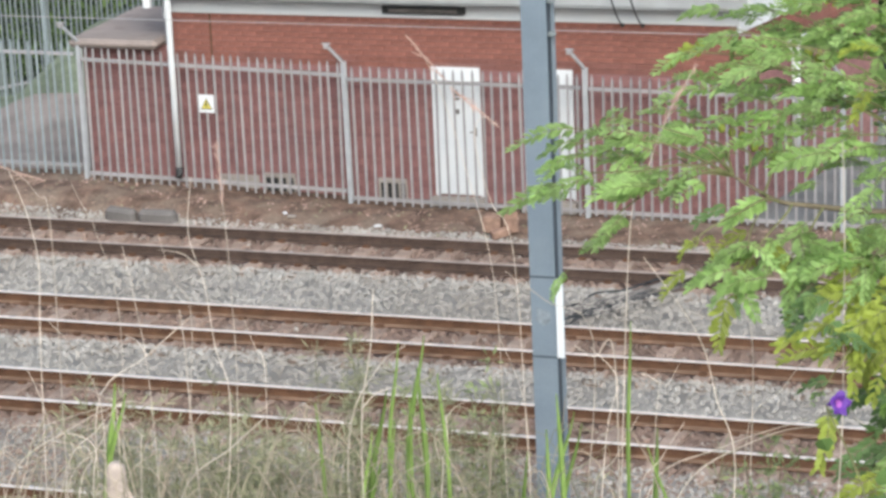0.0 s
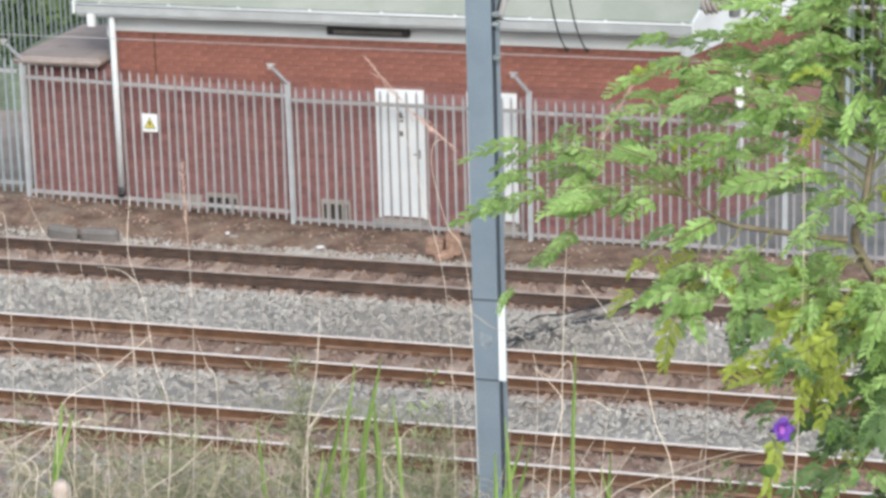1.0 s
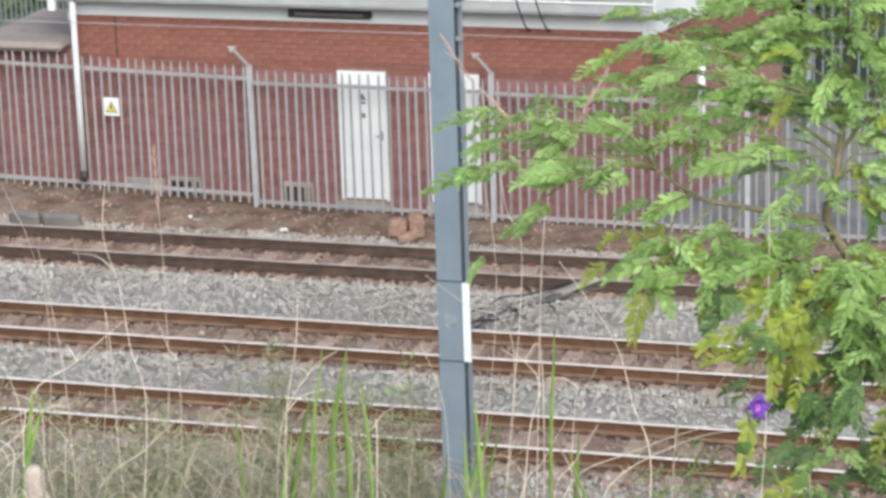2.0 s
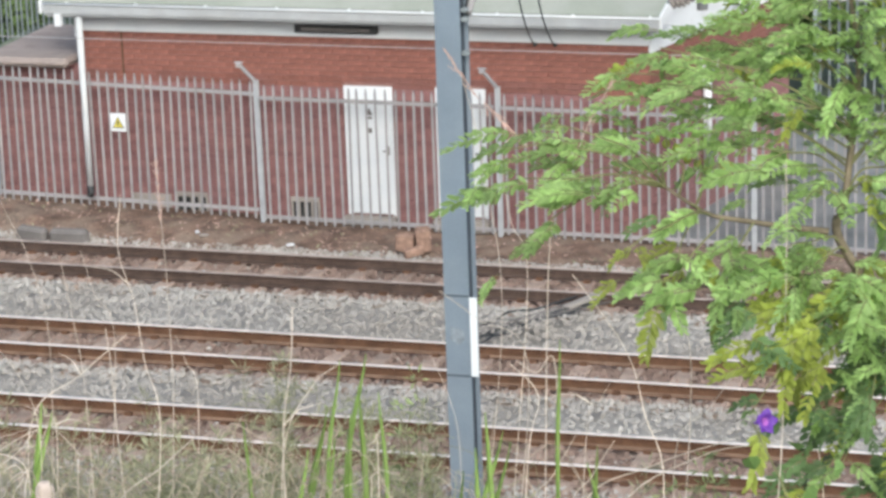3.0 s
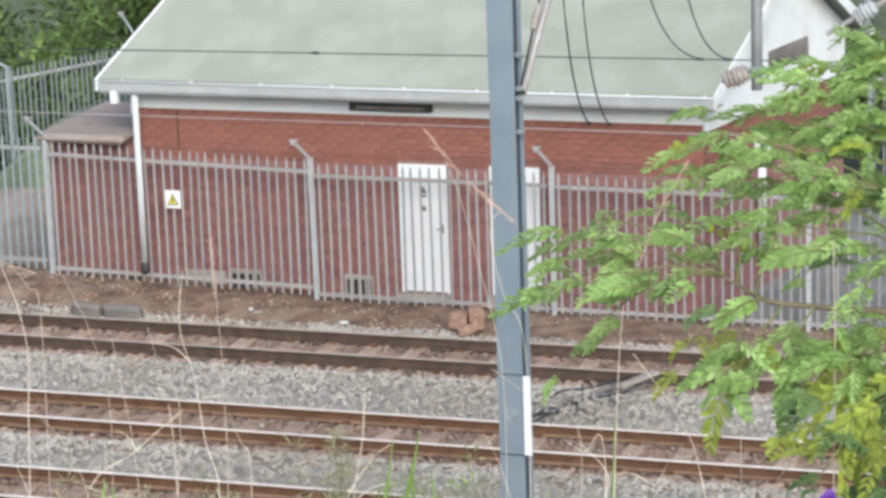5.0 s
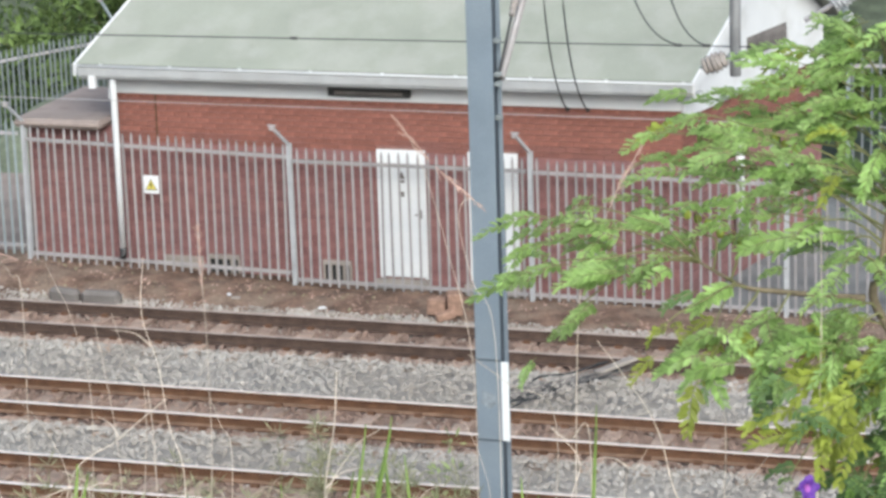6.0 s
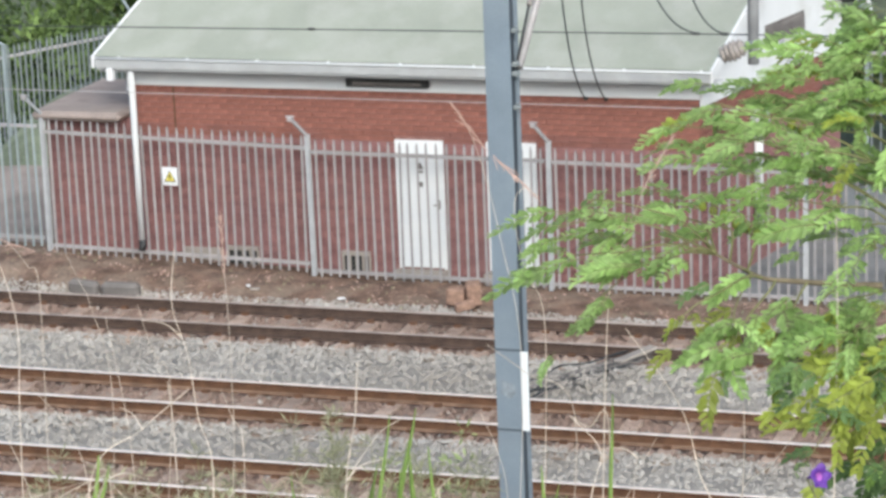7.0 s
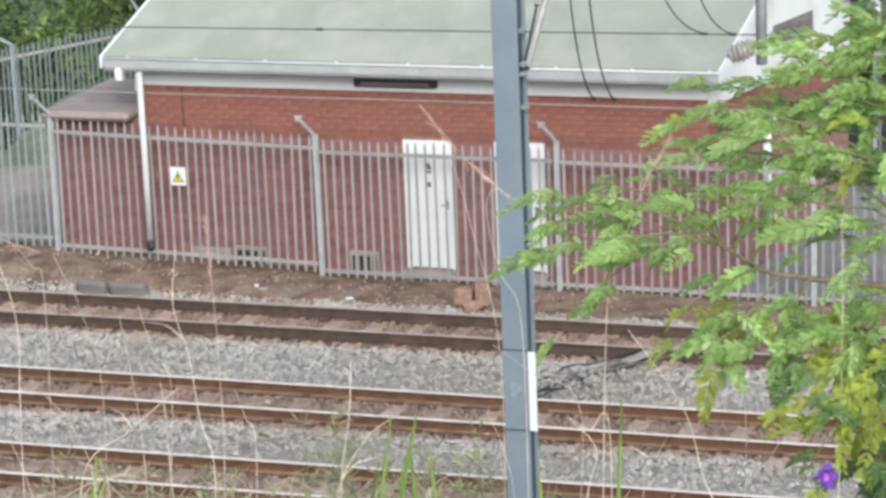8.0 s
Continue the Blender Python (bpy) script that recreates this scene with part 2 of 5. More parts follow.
def build_ground():
    xs = sorted(set(np.round(np.r_[np.linspace(-900, -60, 12), np.linspace(-60, -12, 14), np.arange(-12, 16, 0.4), np.linspace(16, 60, 14), np.linspace(60, 900, 12)], 3)))
    ys = sorted(set(np.round(np.r_[np.linspace(-900, -60, 8), np.linspace(-60, -20, 30), np.arange(-20, -2.6, 0.2), np.arange(-2.6, 1.0, 0.12), np.arange(1, 20, 0.7), np.linspace(20, 90, 22), np.linspace(90, 1500, 10)], 3)))
    shape = Bm()
    n = len(ys)
    pts = [(x, y, ground(x, y)) for x in xs for y in ys]
    faces, slot = [], []
    for i in range(len(xs) - 1):
        for j in range(n - 1):
            faces.append((i * n + j, (i + 1) * n + j, (i + 1) * n + j + 1, i * n + j + 1))
            yc = 0.5 * (ys[j] + ys[j + 1])
            xc = 0.5 * (xs[i] + xs[i + 1])
            slot.append(4 if xc < -5.9 and 0.0 < yc < 3.4 else 6 if xc > 4.5 and -0.1 < yc < 7.0 else 5 if xc < -5.0 and 3.4 <= yc < 6.6 else 2 if yc > 3.2 or yc < -17 else ((3 if min(abs(yc - t) for t in TRACK_Y) < 0.75 else 1) if yc < -1.9 else 0))
    shape.add(pts, faces)
    shape.s = slot
    g = part("ground", shape, [M_EARTH, M_STONE, M_GRASSG, M_RUSTSTONE, M_PATH, M_LAWN, M_YARD], smooth=True)
    tagged(g, "red-brown trackside earth with ballast bed and grassy bank", "ground", kind="structure")


def scatter_stones(name, count, where, size, mat, label, seed):
    """Loose angular stones joined into one mesh."""
    rng = np.random.default_rng(seed)
    xyz = where(rng, count)
    count = len(xyz)
    octa = np.array([(1, 0, 0), (-1, 0, 0), (0, 1, 0), (0, -1, 0), (0, 0, 1), (0, 0, -1)], float)
    tri = np.array([(0, 2, 4), (2, 1, 4), (1, 3, 4), (3, 0, 4), (2, 0, 5), (1, 2, 5), (3, 1, 5), (0, 3, 5)])
    s = size * np.minimum(rng.lognormal(0.0, 0.42, (count, 1, 1)), 2.0)
    shape = octa[None] * rng.uniform(0.55, 1.25, (count, 6, 1)) * s * rng.uniform(0.7, 1.3, (count, 1, 3)) * np.array([1, 1, 0.75])
    a = rng.uniform(0, 2 * np.pi, count)
    c, d = np.cos(a)[:, None], np.sin(a)[:, None]
    x, y = shape[..., 0] * c - shape[..., 1] * d, shape[..., 0] * d + shape[..., 1] * c
    tilt = rng.uniform(-0.6, 0.6, (count, 1))
    verts = np.stack([x + tilt * shape[..., 2], y, shape[..., 2] + tilt * x * 0.5], -1) + xyz[:, None]
    faces = (tri[None] + 6 * np.arange(count)[:, None, None]).reshape(-1, 3)
    me = bpy.data.meshes.new(name)
    me.from_pydata(verts.reshape(-1, 3).tolist(), [], faces.tolist())
    me.materials.append(mat)
    ob = new(name, me)
    tagged(ob, label, "ballast", kind="stuff")
    return ob


def ballast_level(y):
    """Height of the stone bed across the tracks."""
    z = np.full_like(y, -0.2)
    for yc in TRACK_Y:
        z = np.where(np.abs(y - yc) < 1.0, -0.2, z)
    for a, b in zip(TRACK_Y, TRACK_Y[1:]):
        mid, half = (a + b) / 2, abs(a - b) / 2 - 0.75
        z = z + 0.13 * np.clip(1 - ((y - mid) / half) ** 2, 0, 1)
    return z


def build_ballast():
    def grey(rng, n):
        x, y = rng.uniform(-9, 15, n), rng.uniform(-16.5, -1.5, n)
        near = np.min([np.abs(y - yc) for yc in TRACK_Y], 0)
        keep = (near > 0.72 + 0.1 * rng.standard_normal(n)) | (rng.random(n) < 0.1)
        keep &= (y > -10.0) | (rng.random(n) < 0.4)
        x, y = x[keep], y[keep]
        z = ballast_level(y)
        edge = y > -2.2
        z[edge] = [ground(a, c) for a, c in zip(x[edge], y[edge])]
        return np.stack([x, y, z + rng.uniform(-0.03, 0.02, len(x))], -1)

    def rusty(rng, n):
        x, y = rng.uniform(-9, 15, n), np.array(TRACK_Y)[rng.integers(0, 4, n)] + rng.uniform(-0.86, 0.86, n)
        return np.stack([x, y, -0.167 + rng.uniform(-0.03, 0.012, n)], -1)

    def dirty(rng, n):
        x, y = rng.uniform(-7, 15, n), rng.uniform(-16.5, -9.9, n)
        return np.stack([x, y, ballast_level(y) + rng.uniform(-0.035, 0.018, n)], -1)

    scatter_stones("dirty_ballast", 34000, dirty, 0.021, M_RUSTSTONE, "brown dusty ballast trodden in beside the track", 6)
    scatter_stones("ballast", 130000, grey, 0.0245, M_STONE, "grey crushed-stone ballast heaped between the tracks", 3)
    scatter_stones("track_ballast", 90000, rusty, 0.018, M_RUSTSTONE, "rust-stained crushed stone between the sleepers", 4)

    def shoulder(rng, n):
        x, y = rng.uniform(-9, 13, n), rng.triangular(-2.25, -2.1, -1.5, n)
        return np.stack([x, y, np.array([ground(a, c) for a, c in zip(x, y)]) + 0.015], -1)

    scatter_stones("ballast_shoulder", 34000, shoulder, 0.014, M_STONE, "pale grey ballast shoulder beside the far rail", 7)

    def margin(rng, n):
        x, y = rng.uniform(-9, 9, n), rng.uniform(-2.2, -0.2, n)
        keep = rng.random(n) < np.clip((-0.6 - y) * 0.7, 0.12, 1)
        x, y = x[keep], y[keep]
        return np.stack([x, y, [ground(a, b) for a, b in zip(x, y)]], -1)

    scatter_stones("loose_gravel", 9000, margin, 0.02, M_EARTH, "brown gravel and clods along the track edge", 5)


def build_litter():
    """Dead grass and leaf scraps strewn on the earth beside the fence."""
    rng = random.Random(31)
    s = Bm()
    for k in range(2600):
        x, y = rng.uniform(-9, 9), rng.uniform(-1.95, -0.1)
        if noise.noise((x * 0.8, y * 1.5, 7)) < rng.uniform(-0.25, 0.45):
            continue
        z = ground(x, y) + 0.008
        a, ln = rng.uniform(0, math.pi), rng.uniform(0.03, 0.12)
        d = Vector((math.cos(a), math.sin(a), rng.uniform(-0.05, 0.35))) * ln
        n = Vector((-math.sin(a), math.cos(a), 0.1)) * rng.uniform(0.003, 0.014)
        o = Vector((x, y, z))
        s.add([o - n, o + d * 0.5 - n * 1.2 + Vector((0, 0, 0.006)), o + d, o + d * 0.5 + n * 1.2, o + n], [(0, 1, 2, 3, 4)], 0 if rng.random() < 0.75 else 1)
    t = part("ground_litter", s, [M_DRYP, M_WEED])
    tagged(t, "dead grass and leaf scraps strewn on the brown earth", "litter", kind="stuff")


def build_tracks():
    rail = Bm()
    half = [(0.07, -0.156), (0.07, -0.142), (0.012, -0.125), (0.012, -0.045), (0.034, -0.034), (0.036, -0.02), (0.035, -0.006), (0.027, 0.0)]
    outline = [(0, y, z) for y, z in half] + [(0, -y, z) for y, z in reversed(half)]
    rail.extrude(outline, (-70, 0, 0), (70, 0, 0), 0, {1: 2, 13: 2, 6: 1, 7: 1, 8: 1})
    rail_me = rail.mesh("rail", M_RAIL, M_RAILTOP, M_RAILFOOT)
    dull_me = rail_me.copy()
    for k, m in enumerate((M_RAILDARK, M_RAILDULL, M_RAILDARK)):
        dull_me.materials[k] = m
    sl = Bm().box((-0.12, -1.03, -0.34), (0.12, 1.03, -0.158), bevel=0.02)
    for y in (-GAUGE / 2, GAUGE / 2):
        for s in (-1, 1):
            sl.box((-0.05, y + s * 0.10 - 0.03, -0.16), (0.05, y + s * 0.10 + 0.03, -0.115), 1)
    sl_me = sl.mesh("sleeper", M_SLEEPER, M_RAIL)
    for i, yc in enumerate(TRACK_Y):
        t = thing("railway_track", ("rusty narrow-gauge railway track with shiny rail heads on concrete sleepers" if i else "dark rusty railway track with dull rail heads beside the fence"), "railway track", "parallel tracks", at=pose(0, yc, 0))
        for s in (-1, 1):
            part("rail", rail_me if i else dull_me, None, t, "rusty steel rail with a polished head" if i else "dark rusty steel rail with a dull head", at=pose(0, s * GAUGE / 2, 0))
        for k in range(74):
            part("sleeper", sl_me, None, t, at=pose(-20 + 0.66 * k + 0.2 * i + random.uniform(-0.03, 0.03), random.uniform(-0.03, 0.03), random.uniform(-0.012, 0.0), 0, 0, random.uniform(-1.5, 1.5)))


# ---- building ----
LEAN = math.tan(radians(13))  # the end walls run 13 degrees off square
WALL_L, WALL_R, WALL_D = -4.36, 4.78, 4.85
BOARD_Z = 2.72
GABLE_Z = 2.62
DOORS = ((0.0, 0.775, -0.057, 1.97), (1.46, 2.25, -0.04, 1.98))
EAVE_L, EAVE_R, EAVE_Y, EAVE_Z, RIDGE_Y, RIDGE_Z, BACK_Y = -4.56, 5.16, -0.45, 3.265, 2.4, 4.99, 5.26


def skew(u, v, z):
    """A plan point; the far end of the roof leans more than the near one."""
    k = min(1.0, max(0.0, (EAVE_R - u) / (EAVE_R - EAVE_L)))
    return Vector((u + (LEAN + 0.08 * k) * v, v, z))


def build_building():
    house = thing("substation_building", "low red brick trackside building with pale green roof and white doors", "building")
    y0, y1 = 0.012, 0.24
    for a, b, lo, hi in ((WALL_L, 0.0, -0.4, 3.0), (0.0, 0.775, 1.97, 3.0), (0.775, 1.46, -0.4, 3.0), (1.46, 2.25, 1.98, 3.0), (2.25, WALL_R - 0.02, -0.4, 3.0), (0.0, 0.775, -0.4, -0.06), (1.46, 2.25, -0.4, -0.045)):
        part("wall", Bm().box((a, y0, lo), (b, y1, hi)), M_MORTAR, house, "front wall with recessed mortar joints")
    for u0, u1, v0, v1 in ((WALL_R - 0.23, WALL_R - 0.012, 0.26, WALL_D), (WALL_L, WALL_L + 0.22, 0.26, WALL_D), (WALL_L, WALL_R - 0.02, WALL_D, WALL_D + 0.2)):
        q = [skew(u0, v0, -0.4), skew(u1, v0, -0.4), skew(u1, v1, -0.4), skew(u0, v1, -0.4)]
        part("wall", Bm().extrude(q, (0, 0, 0), (0, 0, 3.35)), M_MORTAR, house)
    # roof slopes as overlapping sheets
    def slope(v):
        return EAVE_Z + (RIDGE_Z - EAVE_Z) * (v - EAVE_Y) / (RIDGE_Y - EAVE_Y) if v <= RIDGE_Y else EAVE_Z + (RIDGE_Z - EAVE_Z) * (BACK_Y - v) / (BACK_Y - RIDGE_Y)
    cols = 8
    for k in range(cols):
        a, b = EAVE_L + (EAVE_R - EAVE_L) * k / cols, EAVE_L + (EAVE_R - EAVE_L) * (k + 1) / cols + (0.05 if k < cols - 1 else 0)
        for r, (v0, v1) in enumerate(((EAVE_Y - 0.03, 1.0), (0.9, RIDGE_Y))):
            lift = 0.0015 * (k % 2) + 0.004 * r
            q = [skew(a, v0, slope(v0) + lift), skew(b, v0, slope(v0) + lift), skew(b, v1, slope(v1) + lift), skew(a, v1, slope(v1) + lift)]
            part("roof_sheet", Bm().extrude(q, (0, 0, 0), (0, 0, 0.012)), M_ROOF, house)
    back = [skew(EAVE_L, RIDGE_Y, RIDGE_Z), skew(EAVE_R, RIDGE_Y, RIDGE_Z), skew(EAVE_R, BACK_Y, EAVE_Z), skew(EAVE_L, BACK_Y, EAVE_Z)]
    part("roof", Bm().extrude(back, (0, 0, 0), (0, 0, 0.015)), M_ROOF, house)
    part("ridge_cap", Bm().tube([skew(EAVE_L, RIDGE_Y, RIDGE_Z + 0.01), skew(EAVE_R, RIDGE_Y, RIDGE_Z + 0.01)], 0.06), M_ROOF, house)
    # white gable, barge boards
    g = [skew(WALL_R, -0.02, GABLE_Z), skew(WALL_R, WALL_D + 0.1, GABLE_Z), skew(WALL_R, WALL_D + 0.1, slope(WALL_D + 0.1) - 0.03), skew(WALL_R, RIDGE_Y, RIDGE_Z - 0.03), skew(WALL_R, -0.02, slope(-0.02) - 0.03)]
    part("gable", Bm().extrude(g, (0, 0, 0), (0.05, -0.012, 0)), M_WHITE, house, "white painted gable end")
    g2 = [skew(WALL_L, p.y, p.z) for p in g]
    part("gable", Bm().extrude(g2, (-0.05, 0.012, 0), (0, 0, 0)), M_WHITE, house)
    for u, w in ((EAVE_R, 0.035), (EAVE_L - 0.035, 0.035)):
        for v0, v1 in ((EAVE_Y - 0.06, RIDGE_Y), (RIDGE_Y, BACK_Y + 0.06)):
            q = [skew(u, v0, slope(v0) - 0.16), skew(u, v1, slope(v1) - 0.16), skew(u, v1, slope(v1) + 0.03), skew(u, v0, slope(v0) + 0.03)]
            part("barge_board", Bm().extrude(q, (0, 0, 0), (w, 0, 0)), M_WHITE, house, "white barge board")
    lou = Bm()
    for k in range(6):
        z = 3.18 + 0.042 * k
        lou.extrude([skew(WALL_R + 0.06, 2.12, z), skew(WALL_R + 0.06, 3.44, z), skew(WALL_R + 0.06, 3.44, z + 0.012), skew(WALL_R + 0.06, 2.12, z + 0.012)], (0, 0, 0), (0.045, 0, -0.03))
    lou.extrude([skew(WALL_R + 0.055, 2.08, 3.14), skew(WALL_R + 0.055, 3.48, 3.14), skew(WALL_R + 0.055, 3.48, 3.45), skew(WALL_R + 0.055, 2.08, 3.45)], (0, 0, 0), (0.015, 0, 0))
    part("louvre", lou, M_DCONC, house, "black louvred gable vent")
    # eaves
    part("soffit", Bm().extrude([skew(EAVE_L, EAVE_Y + 0.05, 3.02), skew(EAVE_R, EAVE_Y + 0.05, 3.02), skew(EAVE_R, 0.0, 3.02), skew(EAVE_L, 0.0, 3.02)], (0, 0, 0), (0, 0, 0.02)), M_WHITE, house)
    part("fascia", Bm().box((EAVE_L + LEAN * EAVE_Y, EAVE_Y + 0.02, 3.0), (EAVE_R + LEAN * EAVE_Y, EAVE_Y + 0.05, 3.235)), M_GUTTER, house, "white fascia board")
    gut = Bm()
    prof = [(-0.095, 0.245), (-0.115, 0.245), (-0.115, 0.225), (-0.105, 0.22), (-0.1, 0.09), (-0.08, 0.045), (-0.01, 0.04), (0.0, 0.04), (0.0, 0.24), (-0.012, 0.24), (-0.012, 0.055), (-0.07, 0.06), (-0.09, 0.1)]
    gut.extrude([(0, EAVE_Y + 0.018 + y, 3.0 + z) for y, z in prof], (EAVE_L + LEAN * EAVE_Y, 0, 0), (EAVE_R + LEAN * EAVE_Y, 0, 0))
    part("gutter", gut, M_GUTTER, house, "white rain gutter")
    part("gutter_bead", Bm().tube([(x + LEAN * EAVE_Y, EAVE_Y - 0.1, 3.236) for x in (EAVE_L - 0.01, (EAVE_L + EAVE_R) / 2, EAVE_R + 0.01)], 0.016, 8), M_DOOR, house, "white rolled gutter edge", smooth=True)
    for x in np.arange(-4.3, 5.0, 1.15):
        part("gutter_bracket", Bm().box((x, EAVE_Y - 0.102, 3.235), (x + 0.03, EAVE_Y + 0.02, 3.258)), M_WHITE, house)
    part("wall_board", Bm().box((WALL_L, -0.03, BOARD_Z), (WALL_R - 0.01, 0.011, 2.985), bevel=0.006), M_DOOR, house, "white painted board under the eaves")
    # downpipe
    x, yp = -4.13, -0.43
    part("downpipe", Bm().tube([(x, yp, 3.02), (x, yp, 1.5), (x, yp, 0.3)], 0.052, 10), M_PIPE, house, "white rain downpipe", smooth=True)
    part("pipe_shoe", Bm().tube([(x, yp, 0.32), (x, yp, 0.22), (x, yp - 0.04, 0.16)], 0.058, 10), M_DARK, house, "dark pipe shoe", smooth=True)
    part("outlet", Bm().box((-4.49, -0.56, 2.88), (-4.38, -0.46, 3.08), bevel=0.01), M_WHITE, house)
    pv = 1.75
    side = [skew(WALL_R + 0.09, pv, z) for z in (2.1, 1.4, 0.3)]
    part("downpipe", Bm().tube(side, 0.07, 10), M_WHITE, house, "white side downpipe", smooth=True)
    part("rainwater_head", Bm().box((-0.13, -0.12, 2.0), (0.13, 0.12, 2.25), bevel=0.015, m=Matrix.Translation(skew(WALL_R + 0.12, pv, 0))), M_WHITE, house)
    # doors
    for i, (a, b, lo, hi) in enumerate(DOORS):
        d = part("door", Bm().box((a + 0.045, -0.006, lo + 0.02), (b - 0.045, 0.04, hi - 0.045), bevel=0.004), M_DOOR, house, "white painted flush steel door")
        fr = Bm().box((a, -0.012, lo), (a + 0.045, 0.12, hi)).box((b - 0.045, -0.012, lo), (b, 0.12, hi)).box((a + 0.045, -0.01, hi - 0.045), (b - 0.045, 0.12, hi))
        part("door_frame", fr, M_DOOR, d)
        part("handle", Bm().box((b - 0.11, -0.03, lo + 0.96), (b - 0.07, -0.007, lo + 1.1), bevel=0.006).tube([(b - 0.09, -0.06, lo + 1.03), (b - 0.17, -0.06, lo + 1.03)], 0.011).tube([(b - 0.09, -0.02, lo + 1.03), (b - 0.09, -0.06, lo + 1.03)], 0.011), M_DCONC, d, "grey lever handle")
        part("step", Bm().box((a - 0.05, -0.2, lo - 0.3), (b + 0.05, 0.0, lo - 0.01), bevel=0.01), M_CONC, house, "concrete door step")
        if i == 0:
            part("warning_label", Bm().add([(0.335, -0.0105, 1.52), (0.455, -0.0105, 1.52), (0.395, -0.0105, 1.64)], [(0, 1, 2)]).box((0.37, -0.0115, 1.46), (0.44, -0.0075, 1.5)), M_DCONC, d, "faded dark warning label")
            part("warning_label", Bm().box((0.375, -0.0105, 1.24), (0.43, -0.0075, 1.32)), M_DCONC, d)
    # vents
    for x0, x1, lo, hi in ((-2.87, -2.33, -0.12, 0.18), (-0.94, -0.47, -0.15, 0.18)):
        v = part("air_vent", Bm().box((x0, -0.05, hi - 0.07), (x1, 0.008, hi), bevel=0.006), M_CONC, house, "concrete air vent with dark plate for the shade in the slots")
        n = 4
        for k in range(n + 1):
            xx = x0 + (x1 - x0 - 0.03) * k / n
            part("mullion", Bm().box((xx, -0.035, lo), (xx + 0.035, 0.008, hi - 0.07)), M_CONC, v)
        # solid dark plate on the uncut wall, coloured as the shade inside the slots
        part("opening", Bm().box((x0, -0.008, lo), (x1, 0.006, hi - 0.07)), M_DARK, v, "dark plate for the shade in the slots")
    part("cement_patch", Bm().box((-3.6, -0.01, -0.1), (-2.95, 0.008, 0.13), bevel=0.004), M_CONC, house, "grey cement patch")
    # bulkhead lamp, switched off
    lamp = part("strip_lamp", Bm().box((-0.71, -0.13, 2.80), (0.61, -0.03, 2.93), bevel=0.012), M_DARK, house, "long black switched-off strip lamp")
    part("lens", Bm().box((-0.6, -0.137, 2.83), (0.5, -0.128, 2.885), bevel=0.003), M_DCONC, lamp, "dusty grey lens")
    part("conduit", Bm().tube([(-3.62, -0.012, 2.72), (-3.62, -0.012, 2.35), (-3.62, -0.012, -0.1)], 0.014, 6), M_RAIL, house, "thin rusty conduit")
    return house


def build_bricks(house):
    """Face bricks: the courses above the fence line singly, the rest joined."""
    course, length, joint = 0.0865, 0.234, 0.012
    one = Bm().box((0, -0.004, 0), (length - 0.006, 0.02, course - joint), bevel=0.004).mesh("brick", M_BRICK)
    halfb = Bm().box((0, -0.004, 0), (length / 2 - 0.006, 0.02, course - joint), bevel=0.004).mesh("brick", M_BRICK)
    joined = Bm()
    top = int((BOARD_Z + 0.38) / course)
    for c in range(top):
        z = BOARD_Z - (top - c) * course
        x = WALL_L - (length / 2 if c % 2 else 0)
        while x < WALL_R - 0.02:
            a, b = max(x, WALL_L), min(x + length - 0.006, WALL_R)
            x += length
            clash = [d for d in DOORS if a < d[1] and b > d[0] and z + course > d[2] and z < d[3]]
            for d in clash:
                if a < d[0]:
                    b = min(b, d[0] - 0.004)
                elif b > d[1]:
                    a = max(a, d[1] + 0.004)
                else:
                    a = b
            if b - a < 0.03:
                continue
            dy = random.uniform(-0.003, 0.002)
            if c >= top - 7 and b - a > 0.2:
                part("brick", one, None, house, at=pose(a, dy, z))
            elif c >= top - 7 and 0.09 < b - a < 0.13:
                part("brick", halfb, None, house, at=pose(a, dy, z))
            else:
                # below the fence top the brick takes the veiled colour
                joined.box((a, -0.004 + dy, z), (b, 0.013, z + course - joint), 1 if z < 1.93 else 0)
    # end wall
    along = Matrix.Translation((WALL_R, 0, 0)) @ Matrix.Rotation(radians(77), 4, "Z")
    for c in range(top - 1):
        z = BOARD_Z - (top - c) * course
        x = -length / 2 if c % 2 else 0
        while x < WALL_D / math.cos(radians(13)):
            a = max(x, 0.0)
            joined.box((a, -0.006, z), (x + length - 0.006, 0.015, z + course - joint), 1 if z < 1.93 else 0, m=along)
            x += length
    ob = part("brickwork", joined, [M_BRICK, M_BRICKV], house, "red face bricks in stretcher courses, tinted mauve behind the fence")
    ob["kind"] = "stuff"


def build_lean_to():
    lean = thing("lean_to_store", "small brick lean-to with a weathered concrete slab roof", "outbuilding")
    slab = Bm().box((-5.95, -0.36, 2.17), (-4.42, 2.3, 2.32), bevel=0.06)
    part("slab_roof", slab, M_SLAB, lean, "sagging grey-brown concrete slab")
    w = Bm().box((-5.88, 0.05, -0.3), (WALL_L - 0.01, 0.25, 2.17)).box((-5.88, 0.25, -0.3), (-5.68, 2.2, 2.17))
    part("wall", w, M_MORTAR, lean)
    b = Bm()
    for c in range(29):
        z = -0.28 + 0.0845 * c
        x = -5.88 - (0.117 if c % 2 else 0)
        while x < WALL_L - 0.03:
            a, e = max(x, -5.88), min(x + 0.228, WALL_L - 0.012)
            if e - a > 0.03:
                b.box((a, 0.038 + random.uniform(-0.003, 0.002), z), (e, 0.052, z + 0.073))
            x += 0.234
    # the veil of the fence is mixed into this brick as well
    ob = part("brickwork", b, M_BRICKV, lean, "red face bricks tinted mauve behind the fence")
    ob["kind"] = "stuff"


